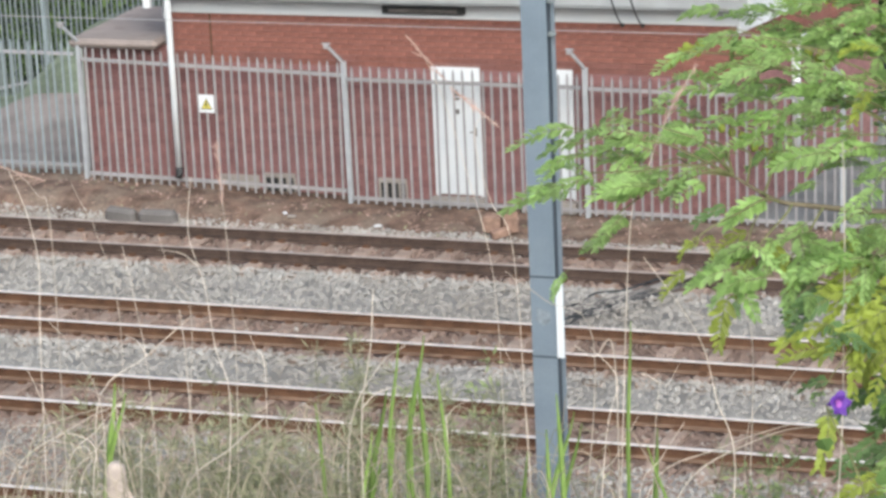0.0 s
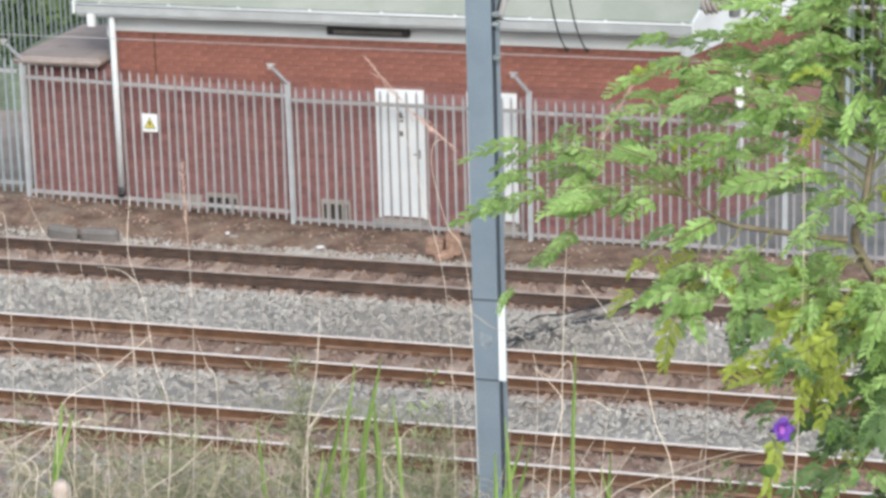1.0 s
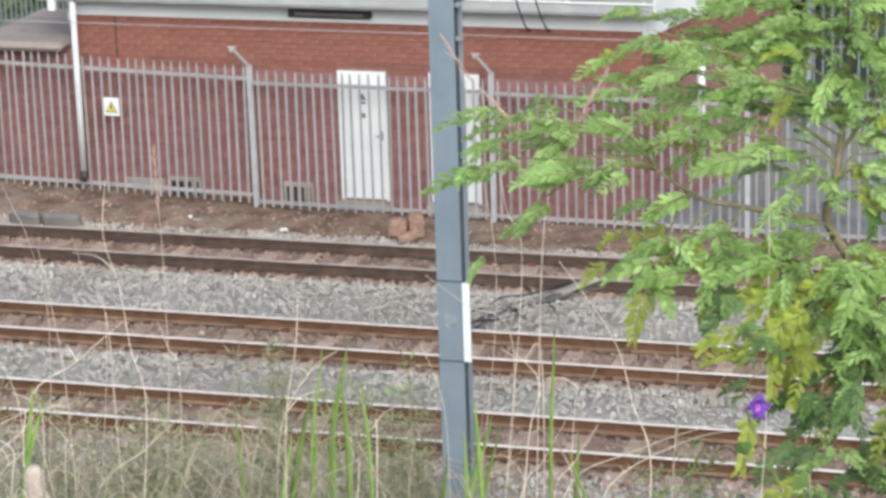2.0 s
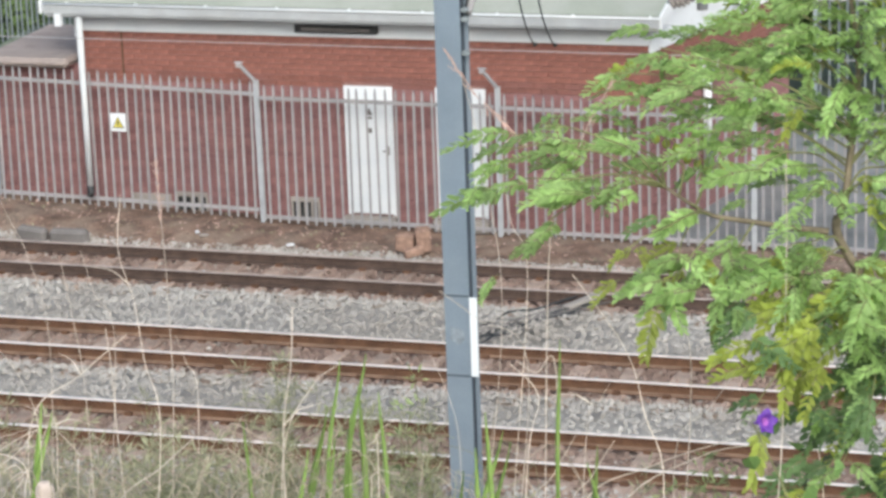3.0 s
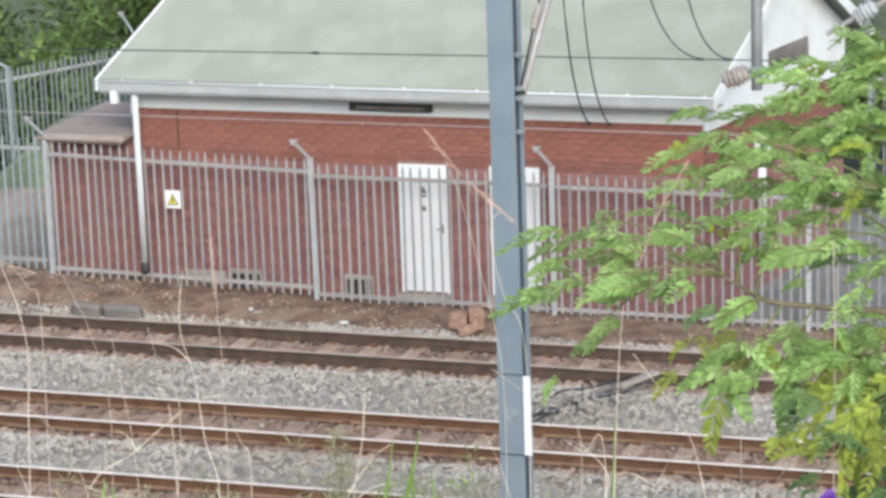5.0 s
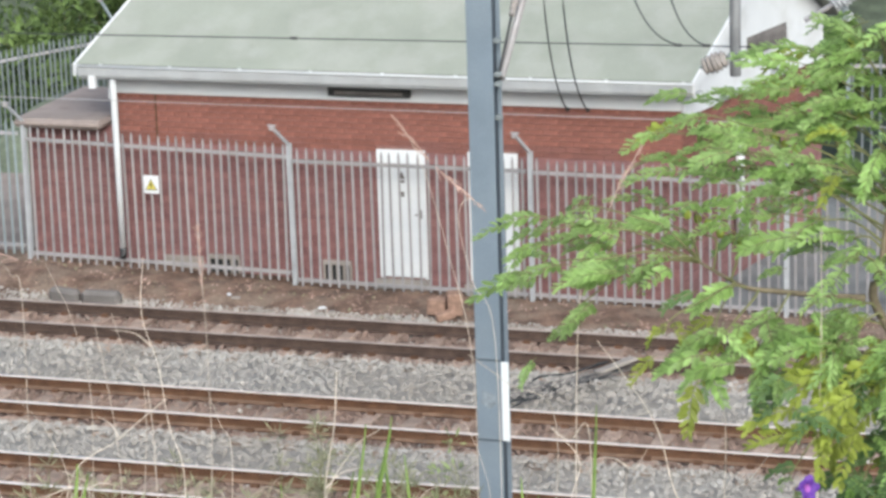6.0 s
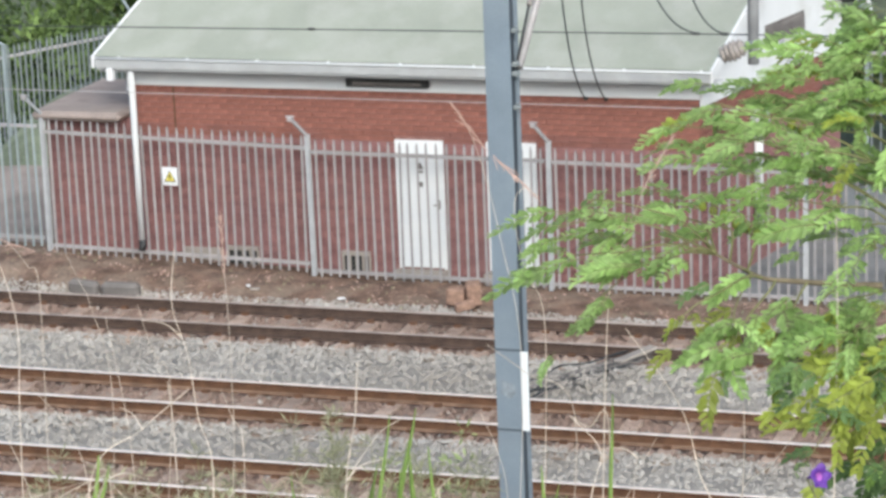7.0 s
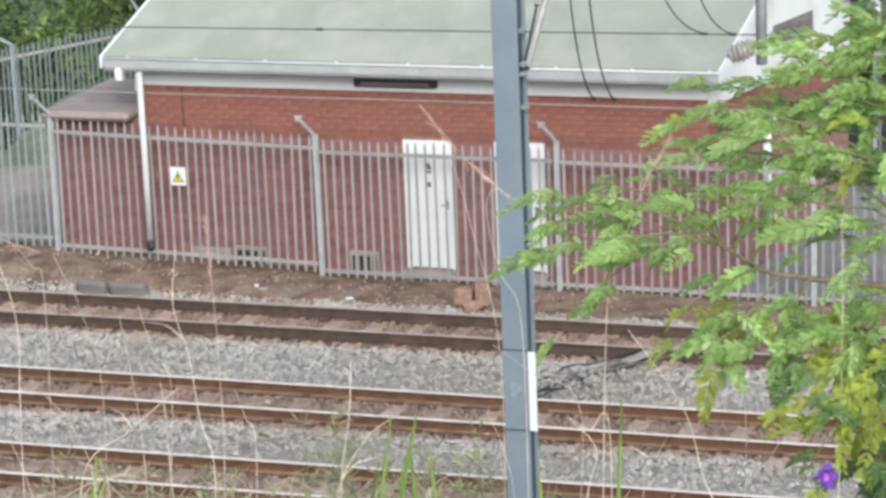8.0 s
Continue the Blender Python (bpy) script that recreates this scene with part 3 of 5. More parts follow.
# ---- palisade fences ----
def picket_mesh(height):
    """A W-section pale with a pointed top."""
    s = Bm()
    prof = [(-0.02, 0.0), (-0.01, -0.014), (0.0, -0.006), (0.01, -0.014), (0.02, 0.0), (0.01, -0.01), (0.0, -0.002), (-0.01, -0.01)]
    n = len(prof)
    pts = [(x, y, 0) for x, y in prof] + [(x, y, height - 0.07) for x, y in prof] + [(x * 0.25, y, height) for x, y in prof]
    faces = [(k * n + i, k * n + (i + 1) % n, (k + 1) * n + (i + 1) % n, (k + 1) * n + i) for k in range(2) for i in range(n)]
    s.add(pts, faces + [tuple(range(n))])
    return s.mesh("picket", M_GALV)


def post_mesh(h, mat):
    return Bm().box((-0.033, -0.045, -0.4), (0.033, -0.037, h)).box((-0.033, 0.037, -0.4), (0.033, 0.045, h)).box((-0.004, -0.037, -0.4), (0.004, 0.037, h)).mesh("post", mat)


def add_post(fence, at, h, arm=True, aim=(-0.15, -0.27, 0.36), mat=None):
    mat = mat or M_TUBE
    p = part("post", post_mesh(h, mat), None, fence, at=at)
    if arm:
        a = Vector((0, -0.01, h - 0.05))
        e = a + Vector(aim)
        part("cranked_arm", Bm().tube([a, a + Vector((0, -0.02, 0.05)), e], 0.028, 6), mat, p, "cranked wire arm")
        part("arm_end", Bm().box((-0.045, -0.03, -0.05), (0.045, 0.03, 0.03), bevel=0.01, m=Matrix.Translation(e)).tube([e + Vector((-0.07, 0, 0.03)), e + Vector((0.07, 0, 0.03))], 0.012, 6), M_GALV, p, "pale end bracket")
    return p


def add_panel(fence, a, b, top, bottom, pale, spacing=0.145, above=0.22, facing=-1):
    """Two rails and the pales between points a and b; top and bottom are rail heights at both ends."""
    a, b = Vector(a), Vector(b)
    run = b - a
    ang = math.atan2(run.y, run.x)
    out = Vector((math.sin(ang), -math.cos(ang), 0))
    for z in (top, bottom):
        p, q = Vector((a.x, a.y, z[0])), Vector((b.x, b.y, z[1]))
        r = Bm()
        d = Vector((0, 0, 0.022))
        r.extrude([p - d - out * 0.004, p + d - out * 0.004, p + d + out * 0.004, p - d + out * 0.004], (0, 0, 0), q - p)
        r.extrude([p + d - out * 0.045, p + d * 1.35 - out * 0.045, p + d * 1.35 + out * 0.004, p + d + out * 0.004], (0, 0, 0), q - p)
        part("rail", r, M_GALV, fence, "angle-section fence rail")
    n = int(run.length / spacing)
    for k in range(n):
        t = (k + 0.6) / n
        p = a.lerp(b, t) + out * 0.006
        z = top[0] + (top[1] - top[0]) * t + above - 2.18 + random.uniform(-0.012, 0.012)
        part("picket", pale, None, fence, at=Matrix.Translation((p.x, p.y, z)) @ Matrix.Rotation(ang, 4, "Z") @ pose(0, 0, 0, random.uniform(-0.4, 0.4), random.uniform(-0.5, 0.5), random.uniform(-3, 3)))


FENCE_Y = -0.3
POSTS = ((-5.80, 2.282), (-1.30, 2.074), (2.52, 2.094), (6.39, 2.069), (10.25, 2.069))


def build_fences():
    pale = picket_mesh(2.18)
    f = thing("palisade_fence", "galvanised steel palisade fence with cranked arms beside the track", "fence")
    for x, top in POSTS:
        z = base_level(x) - 0.05
        add_post(f, pose(x, FENCE_Y, z, 0, random.uniform(-0.5, 0.5), 0), top - z)
    tops = ((1.988, 1.866), (1.805, 1.790), (1.780, 1.750), (1.745, 1.724))
    lows = ((0.131, 0.030), (-0.077, -0.112), (-0.112, -0.137), (-0.143, -0.163))
    for (x0, _), (x1, _), t, lo in zip(POSTS, POSTS[1:], tops, lows):
        add_panel(f, (x0 + 0.05, FENCE_Y - 0.05, 0), (x1 - 0.05, FENCE_Y - 0.05, 0), t, lo, pale)
    # higher run past the corner
    pale3 = picket_mesh(2.18).copy()
    pale3.materials[0] = M_GALVM
    s = thing("side_fence", "blue-grey galvanised palisade fence beside a concrete path", "fence")
    c, e = Vector((-5.86, FENCE_Y - 0.05, 0)), Vector((-9.7, FENCE_Y - 0.05, 0))
    add_panel(s, e, c, (2.09, 2.07), (0.27, 0.25), pale3)
    add_post(s, pose(e.x, e.y, ground(e.x, e.y) - 0.1), 2.4, mat=M_GALVM)
    # perimeter fence behind
    p = thing("rear_fence", "weathered palisade fence on the grassy rise behind", "fence")
    pale2 = picket_mesh(2.18).copy()
    pale2.materials[0] = M_GALVD
    build_yard_fence(pale2)
    q, r = Vector((-11.5, 3.7, 0)), Vector((-7.0, 6.6, 0))
    add_panel(p, q, r, (1.7, 2.33), (0.0, 0.6), pale2, spacing=0.095)
    add_post(p, pose(-7.15, 6.5, 0.3), 2.2, aim=(-0.3, -0.1, 0.6), mat=M_GALVM)
    add_post(p, pose(-9.18, 5.15, -0.1), 2.37, aim=(-0.5, -0.1, 0.32), mat=M_GALVM)


def build_yard_fence(pale):
    """The palisade that closes the paved yard beyond the end wall."""
    y = thing("yard_fence", "dull galvanised palisade fence closing the paved yard", "fence")
    ends = (Vector((6.15, 6.4, 0)), Vector((10.6, 6.9, 0)))
    add_panel(y, ends[0], ends[1], (2.2, 2.2), (0.25, 0.25), pale)
    for e in ends:
        add_post(y, pose(e.x, e.y + 0.05, ground(e.x, e.y) - 0.1), 2.5, arm=False, mat=M_GALVM)


def build_sign():
    s = thing("warning_sign", "white warning plate with a yellow triangle wired to the fence", "sign", at=pose(-3.605, FENCE_Y - 0.085, 1.353))
    part("plate", Bm().box((-0.128, -0.004, -0.145), (0.128, 0.004, 0.145), bevel=0.003), M_WHITE, s, "white enamel plate")
    tri = lambda k, y: [(-0.098 * k, y, -0.085 * k - 0.005), (0.098 * k, y, -0.085 * k - 0.005), (0, y, 0.1 * k - 0.005)]
    part("border", Bm().extrude(tri(1.0, -0.005), (0, 0, 0), (0, -0.002, 0)), M_DARK, s, "black triangle border")
    part("triangle", Bm().extrude(tri(0.84, -0.0075), (0, 0, 0), (0, -0.002, 0)), M_YELLOW, s, "yellow warning triangle")
    bolt = [(-0.008, 0.045), (0.018, 0.045), (0.004, 0.005), (0.02, 0.005), (-0.012, -0.055), (-0.002, -0.012), (-0.018, -0.012)]
    part("pictogram", Bm().extrude([(x, -0.0097, z - 0.015) for x, z in bolt], (0, 0, 0), (0, -0.0015, 0)), M_DARK, s, "black flash pictogram")


# ---- overhead line ----
def sheds(a, b, count, wide):
    """A ribbed insulator body turned about the line from a to b."""
    a, b = Vector(a), Vector(b)
    n = 4 * count
    return Bm().tube([a.lerp(b, k / n) for k in range(n + 1)], lambda t: wide * (1 - 0.5 * abs(t - 0.5)) * (1.0 if 0 < round(t * n) % 4 < 3 else 0.8), 12)


def build_mast():
    x, y = 5.575, -12.4
    m = thing("catenary_mast", "blue-grey steel catenary mast with boom and drop tube between the tracks", "mast", at=pose(x, y, -0.3))
    h = 8.6
    w, d = 0.137, 0.15
    s = Bm().box((-w, -d, 0), (w, -d + 0.016, h), bevel=0.003).box((-w, d - 0.016, 0), (w, d, h), bevel=0.003)
    part("column", s, M_MAST, m, "blue-grey steel column flanges")
    # web coloured dark to carry the shade between the flanges
    part("web", Bm().box((0.08, -d + 0.017, 0), (0.095, d - 0.017, h)), M_WEB, m, "web darkened for the shade between the flanges")
    part("foundation", Bm().box((-0.4, -0.4, -0.5), (0.4, 0.4, 0.04), bevel=0.03), M_CONC, m, "concrete foundation")
    part("marker_plate", Bm().box((w + 0.003, -d - 0.012, 2.13), (w + 0.085, -d - 0.004, 3.0), bevel=0.002), M_DOOR, m, "narrow white marker plate")
    for z in (3.0, 2.12):
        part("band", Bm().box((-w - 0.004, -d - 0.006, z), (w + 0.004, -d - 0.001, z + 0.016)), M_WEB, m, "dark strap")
    part("patch", Bm().extrude([(0.075 * math.cos(a) * (1 + 0.35 * math.sin(3.3 * a + 1)) - 0.02, -d - 0.0015, 2.58 + 0.1 * math.sin(a) * (1 + 0.3 * math.cos(2.3 * a))) for a in [0.45 * k for k in range(14)]], (0, 0, 0), (0, 0.001, 0)), M_PATCH, m, "pale weathered paint patch")
    for z in (5.55, 5.9, 6.0, 6.35):
        part("clamp", Bm().box((w - 0.02, -0.06, z), (w + 0.035, 0.06, z + 0.05), bevel=0.008).tube([(w, -0.03, z + 0.025), (w + 0.06, -0.03, z + 0.025)], 0.014, 6), M_GALVD, m, "bolted clamp")
    part("brace", Bm().tube([(w + 0.03, 0.05, 5.98), (w + 0.06, 1.1, 6.9), (w + 0.1, 2.4, 8.2)], 0.042, 8), M_GALV, m, "pale tubular brace", smooth=True)
    rod = part("stay_rod", Bm().tube([(w + 0.02, 0.02, 6.05), (w + 0.02, 2.2, 8.3)], 0.014, 6), M_DARK, m, "dark stay rod")
    part("insulator", sheds((w + 0.02, 0.5, 6.54), (w + 0.02, 0.73, 6.77), 5, 0.045), M_INSUL, rod)
    # boom over the tracks and the drop tube at the far track
    part("boom", Bm().tube([(0, 0.1, 8.45), (0.62, 9.6, 8.45)], 0.07, 8), M_MAST, m, "tubular portal boom")
    dx, dy = 6.21 - x, -3.0 - y
    part("drop_tube", Bm().tube([(dx, dy, 8.45), (dx, dy, 4.18)], 0.075, 10), M_TUBE, m, "grey vertical drop tube", smooth=True)
    part("insulator_rod", Bm().tube([(dx - 0.47, dy - 0.05, 4.28), (dx, dy, 4.47)], 0.025, 6), M_GALVD, m)
    part("insulator", sheds((dx - 0.43, dy - 0.046, 4.296), (dx - 0.12, dy - 0.013, 4.42), 5, 0.15), M_INSUL, m, "ribbed porcelain insulator")
    part("tube_clamp", Bm().box((dx - 0.09, dy - 0.09, 4.42), (dx + 0.09, dy + 0.09, 4.5), bevel=0.015), M_GALVD, m, "bolted tube clamp")
    # arm and insulator on the far side of the tube
    a, e = Vector((dx + 0.864, dy + 0.4, 4.881)), Vector((dx + 1.75, dy + 0.4, 5.41))
    arm = Bm().tube([a, e], 0.035, 8)
    part("registration_arm", arm, M_GALV, m, "pale registration arm")
    part("hanger", Bm().tube([e + Vector((-0.35, 0, -0.51)), e + Vector((-0.35, 0, 3.1)), (0.62, 9.5, 8.45)], 0.055, 8), M_GALVD, m, "grey hanger tube")
    part("insulator", sheds(a.lerp(e, 0.44), a.lerp(e, 0.74), 5, 0.13), M_INSULG, m, "pale grey insulator")


def sagging(a, b, sag, n=14):
    a, b = Vector(a), Vector(b)
    return [a.lerp(b, k / n) - Vector((0, 0, 4 * sag * (k / n) * (1 - k / n))) for k in range(n + 1)]


def build_wires():
    w = thing("contact_wire", "thin dark overhead contact wire above the track", "cable", "overhead wires")
    part("wire", Bm().tube([(-80, -3.03, 3.6), (6.2, -3.03, 4.285), (90, -3.03, 4.2)], 0.009, 6), M_CABLE, w)
    part("messenger", Bm().tube([(-80, -3.03, 6.5), (90, -3.03, 6.5)], 0.009, 6), M_CABLE, w, "upper messenger wire")
    for x in (-0.1, 5.43, 5.82):
        part("clamp", Bm().tube([(x - 0.05, -3.03, 4.24 + 0.008 * x), (x + 0.05, -3.03, 4.24 + 0.008 * x)], 0.022, 6), M_DARK, w)
    w2 = thing("contact_wire", "thin pale overhead contact wire above the track", "cable", "overhead wires")
    part("wire", Bm().tube([(-80, -6.62, 4.03), (90, -6.62, 4.05)], 0.006, 6), M_GALV, w2)
    for i, (top, mid, low) in enumerate((((4.55, -3.03, 6.5), (4.68, -3.03, 4.4), (5.43, -3.03, 4.29)), ((5.12, -3.03, 6.5), (5.22, -3.03, 4.4), (5.82, -3.03, 4.29)))):
        pts = []
        for k in range(15):
            t = k / 14
            pts.append(Vector(top) * (1 - t) ** 2 + 2 * t * (1 - t) * Vector(mid) + t * t * Vector(low))
        c = thing("jumper_cable", "black jumper cable hanging to the contact wire", "cable", "jumper cables")
        part("cable", Bm().tube(pts, 0.011, 6), M_CABLE, c)
    for i, (top, mid, low) in enumerate((((3.5, -3.03, 6.5), (3.5, -2.9, 3.75), (3.05, -0.06, 2.7)), ((3.78, -3.03, 6.5), (3.76, -2.9, 3.75), (3.36, -0.06, 2.7)))):
        pts = []
        for k in range(17):
            t = k / 16
            pts.append(Vector(top) * (1 - t) ** 2 + 2 * t * (1 - t) * Vector(mid) + t * t * Vector(low))
        c = thing("feeder_cable", "black feeder cable looping down to the brick wall", "cable", "feeder cables")
        part("cable", Bm().tube(pts, 0.012, 6), M_CABLE, c)
        part("gland", Bm().tube([pts[-1], pts[-1] + Vector((0, 0.1, 0))], 0.03, 8), M_DARK, c)


# ---- trackside clutter ----
def build_clutter():
    heap = thing("cable_heap", "dark tangle of scrap cable and timber on the ballast", "scrap", at=pose(4.3, -4.6, -0.12))
    rng = random.Random(8)
    for k in range(13):
        o = Vector((rng.uniform(-0.16, 0.16), rng.uniform(-0.3, 0.3), -0.03))
        a, b = Vector((-0.7 + rng.uniform(-0.2, 0.3), -0.95 + rng.uniform(-0.2, 0.3), 0.0)) + o, Vector((0.62 + rng.uniform(-0.3, 0.15), 1.0 + rng.uniform(-0.3, 0.1), 0.02)) + o
        pts = [a.lerp(b, t / 10) + Vector((0.1 * noise.noise((t * 0.3, k, 0)), 0.1 * noise.noise((t * 0.3, k, 5)), 0.06 + 0.06 * noise.noise((t * 0.4, k, 9)))) for t in range(11)]
        part("cable", Bm().tube(pts, rng.uniform(0.007, 0.015), 6), M_DCONC if k % 3 else M_CABLE, heap)
    part("plank", Bm().box((-0.08, -0.35, 0), (0.08, 0.35, 0.05), bevel=0.01, m=pose(0.42, 0.72, 0.08, 4, -6, -32)), M_CONC, heap, "pale grey plank")
    bp = thing("broken_brick", "broken piece of orange brickwork on the track edge", "rubble", at=pose(1.5, -1.5, -0.16, 0, 0, 12))
    for k, (o, s) in enumerate((((-0.12, 0, 0), (0.27, 0.22, 0.25)), ((0.16, 0.02, 0), (0.22, 0.24, 0.34)), ((-0.04, -0.15, 0), (0.3, 0.12, 0.13)))):
        part("brick_lump", Bm().box((o[0] - s[0] / 2, o[1] - s[1] / 2, 0), (o[0] + s[0] / 2, o[1] + s[1] / 2, s[2]), bevel=0.02, m=pose(0, 0, 0, 4 * k, 5 - 7 * k, 17 * k - 8)), M_RUBBLE, bp)
    for i, (x, y, l) in enumerate(((-3.93, -1.74, 0.62), (-4.56, -1.72, 0.5))):
        b = thing("kerb_block", "dark weathered concrete block half buried by the track", "concrete block", "kerb blocks", at=pose(x, y, -0.24, 6, 4 * i, 3 - 5 * i))
        part("block", Bm().box((-l / 2, -0.09, 0), (l / 2, 0.09, 0.24), bevel=0.05), M_DCONC, b)
    for i, (x, y, s) in enumerate(((-1.9, -1.3, 0.07), (-0.45, -1.45, 0.06), (-0.25, -1.62, 0.08), (-2.05, -1.2, 0.05), (2.2, -1.5, 0.05), (-4.6, -1.5, 0.06), (0.5, -1.75, 0.05))):
        b = thing("litter_stone", "pale scrap of stone lying on the brown earth", "rubble", "pale scraps", at=pose(x, y, ground(x, y) + 0.01, 0, 0, 40 * i))
        part("scrap", Bm().box((-s, -s * 0.6, 0), (s, s * 0.6, s * 0.5), bevel=s * 0.18), M_WHITE if i % 2 else M_CONC, b)


M_RUBBLE = material("orange_brick_rubble", (0.245, 0.155, 0.115), 0.9, vary=0.3, scale=12, bump=0.5, bscale=40)


# ---- far bushes ----
def build_bush(x, y, size, height, seed, mat=None):
    rng = np.random.default_rng(seed)
    z0 = ground(x, y)
    b = thing("bush", "dense dark and yellow-green bush behind the fence", "bush", "bushes behind the building", at=pose(x, y, z0 - 0.05))
    tr = Bm()
    tips = []
    for k in range(7):
        a = 2 * math.pi * k / 7 + rng.uniform(-0.3, 0.3)
        e = Vector((math.cos(a) * size * 0.6, math.sin(a) * size * 0.6, height * rng.uniform(0.55, 0.9)))
        tr.tube([(0, 0, 0), e * 0.4 + Vector((0, 0, 0.2)), e], lambda t: 0.05 * (1 - 0.8 * t), 6)
        tips.append(e)
    part("stem", tr, M_TWIG, b)
    cnt = int(2300 * size)
    lobes = [(np.array(e) * rng.uniform(0.7, 1.05), rng.uniform(0.3, 0.5) * size) for e in tips] + [(np.array((rng.uniform(-.5, .5) * size, rng.uniform(-.5, .5) * size, height * rng.uniform(0.3, 0.8))), size * rng.uniform(0.3, 0.5)) for _ in range(6)]
    crown = Bm()
    for k in range(cnt):
        c, r = lobes[rng.integers(len(lobes))]
        d = rng.standard_normal(3)
        d /= np.linalg.norm(d)
        p = Vector(c + d * r * rng.uniform(0.75, 1.08))
        u = Vector(rng.standard_normal(3)).normalized()
        v = u.cross(Vector(d)).normalized()
        s = rng.uniform(0.06, 0.14)
        crown.add([p - u * s, p - v * s * 0.4, p + u * s, p + v * s * 0.4], [(0, 1, 2, 3)])
    part("crown", crown, mat or M_BUSH, b)


# ---- plants on the bank below the lookout ----
LOOKOUT = Vector((13.812, -39.144, 11.184))


def sight(bearing, fall, metres):
    """The place at a bearing (degrees east of the line square to the wall) and an angle of fall, so many metres off."""
    b, e = radians(bearing), radians(fall)
    return LOOKOUT + metres * Vector((math.sin(b) * math.cos(e), math.cos(b) * math.cos(e), -math.sin(e)))


SHRUB_FOOT = (-5.64, 21.04, 6.51)
STEM = [(-7.27, 18.15, 6.51), (-8.13, 17.08, 6.46), (-8.63, 16.46, 6.43), (-9.05, 15.68, 6.41), (-8.87, 15.03, 6.41), (-8.80, 14.42, 6.43), (-8.67, 13.36, 6.46), (-8.62, 12.21, 6.51), (-8.77, 11.07, 6.51), (-8.90, 10.33, 6.51)]
BOUGHS, STALKS, BLADES, WEEDS = [], [], [], []


def bough(rise, tip, arch, leaves, tone):
    BOUGHS.append((rise, tip, arch, leaves, tone))


def stalk(thick, head, *places):
    STALKS.append((places, thick, head))


def blades(spread, *tips):
    BLADES.append((tips, spread))


def weed(tip, wide, stems, feathery):
    WEEDS.append((tip, wide, stems, feathery))


LIMB = [(-9.21, 15.72, 6.40), (-10.04, 15.65, 6.40), (-11.12, 15.51, 6.40), (-11.71, 15.41, 6.40), (-12.31, 15.08, 6.40), (-12.66, 14.85, 6.40)]  # the long limb from the fork
bough(-1.0, (-16.56, 14.85, 6.30), 0.03, 9, "n")
bough(-1.0, (-16.07, 14.08, 6.35), 0.05, 8, "n")
bough(-1.0, (-15.35, 13.52, 6.40), 0.04, 5, "n")
bough(-1.0, (-15.99, 16.21, 6.35), 0.06, 4, "n")
bough(-1.0, (-14.82, 15.15, 6.30), 0.02, 7, "n")
bough(-1.0, (-14.17, 14.52, 6.45), 0.02, 5, "n")
bough(-1.0, (-13.86, 13.77, 6.50), 0.02, 5, "n")
bough(-0.85, (-12.90, 13.54, 6.30), 0.0, 4, "n")
bough(-0.7, (-12.07, 14.12, 6.40), 0.02, 4, "n")
bough(-0.6, (-13.50, 16.15, 6.20), 0.02, 6, "y")
bough(-0.75, (-12.37, 16.38, 6.30), 0.0, 5, "y")
bough(-0.5, (-12.61, 17.14, 6.30), 0.02, 9, "n")
bough(-0.35, (-11.59, 16.84, 6.35), 0.0, 10, "n")
bough(-0.2, (-11.10, 17.76, 6.30), 0.0, 9, "y")
bough(0.62, (-13.67, 12.38, 6.40), 0.05, 7, "n")
bough(0.64, (-13.26, 12.96, 6.50), 0.04, 7, "n")
bough(0.66, (-12.72, 11.93, 6.40), 0.05, 8, "n")
bough(0.68, (-12.60, 12.68, 6.30), 0.03, 8, "n")
bough(0.72, (-12.20, 11.53, 6.50), 0.05, 9, "n")
bough(0.7, (-11.72, 12.33, 6.40), 0.03, 8, "n")
bough(0.74, (-11.32, 11.30, 6.40), 0.05, 9, "n")
bough(0.6, (-11.78, 13.32, 6.50), 0.03, 7, "n")
bough(0.58, (-11.24, 13.95, 6.40), 0.03, 6, "n")
bough(0.55, (-10.53, 14.64, 6.45), 0.02, 6, "n")
bough(0.8, (-10.56, 11.07, 6.40), 0.04, 9, "n")
bough(0.76, (-10.79, 12.11, 6.50), 0.03, 9, "n")
bough(0.68, (-10.66, 13.03, 6.35), 0.02, 8, "n")
bough(0.86, (-9.87, 10.79, 6.40), 0.04, 9, "n")
bough(0.74, (-9.85, 11.93, 6.40), 0.02, 9, "n")
bough(0.66, (-9.72, 13.71, 6.50), 0.02, 8, "n")
bough(0.92, (-9.53, 10.39, 6.50), 0.04, 8, "n")
bough(0.5, (-9.75, 15.15, 6.30), 0.02, 6, "n")
bough(0.96, (-8.60, 10.33, 6.41), 0.03, 9, "n")
bough(0.8, (-8.58, 11.30, 6.36), 0.02, 10, "n")
bough(0.7, (-8.56, 12.56, 6.36), 0.02, 9, "n")
bough(0.6, (-8.31, 13.82, 6.41), 0.02, 9, "n")
bough(0.5, (-8.05, 14.96, 6.41), 0.02, 9, "n")
bough(0.75, (-7.66, 11.75, 6.41), 0.03, 11, "n")
bough(0.62, (-7.51, 13.00, 6.41), 0.03, 11, "n")
bough(0.52, (-7.25, 14.37, 6.41), 0.03, 11, "n")
bough(0.9, (-7.68, 10.61, 6.41), 0.03, 11, "n")
bough(0.44, (-7.33, 15.86, 6.41), 0.02, 10, "n")
bough(0.36, (-10.39, 16.26, 6.35), 0.02, 8, "n")
bough(0.34, (-9.79, 16.71, 6.30), 0.02, 9, "n")
bough(0.33, (-10.50, 17.30, 6.30), 0.03, 10, "y")
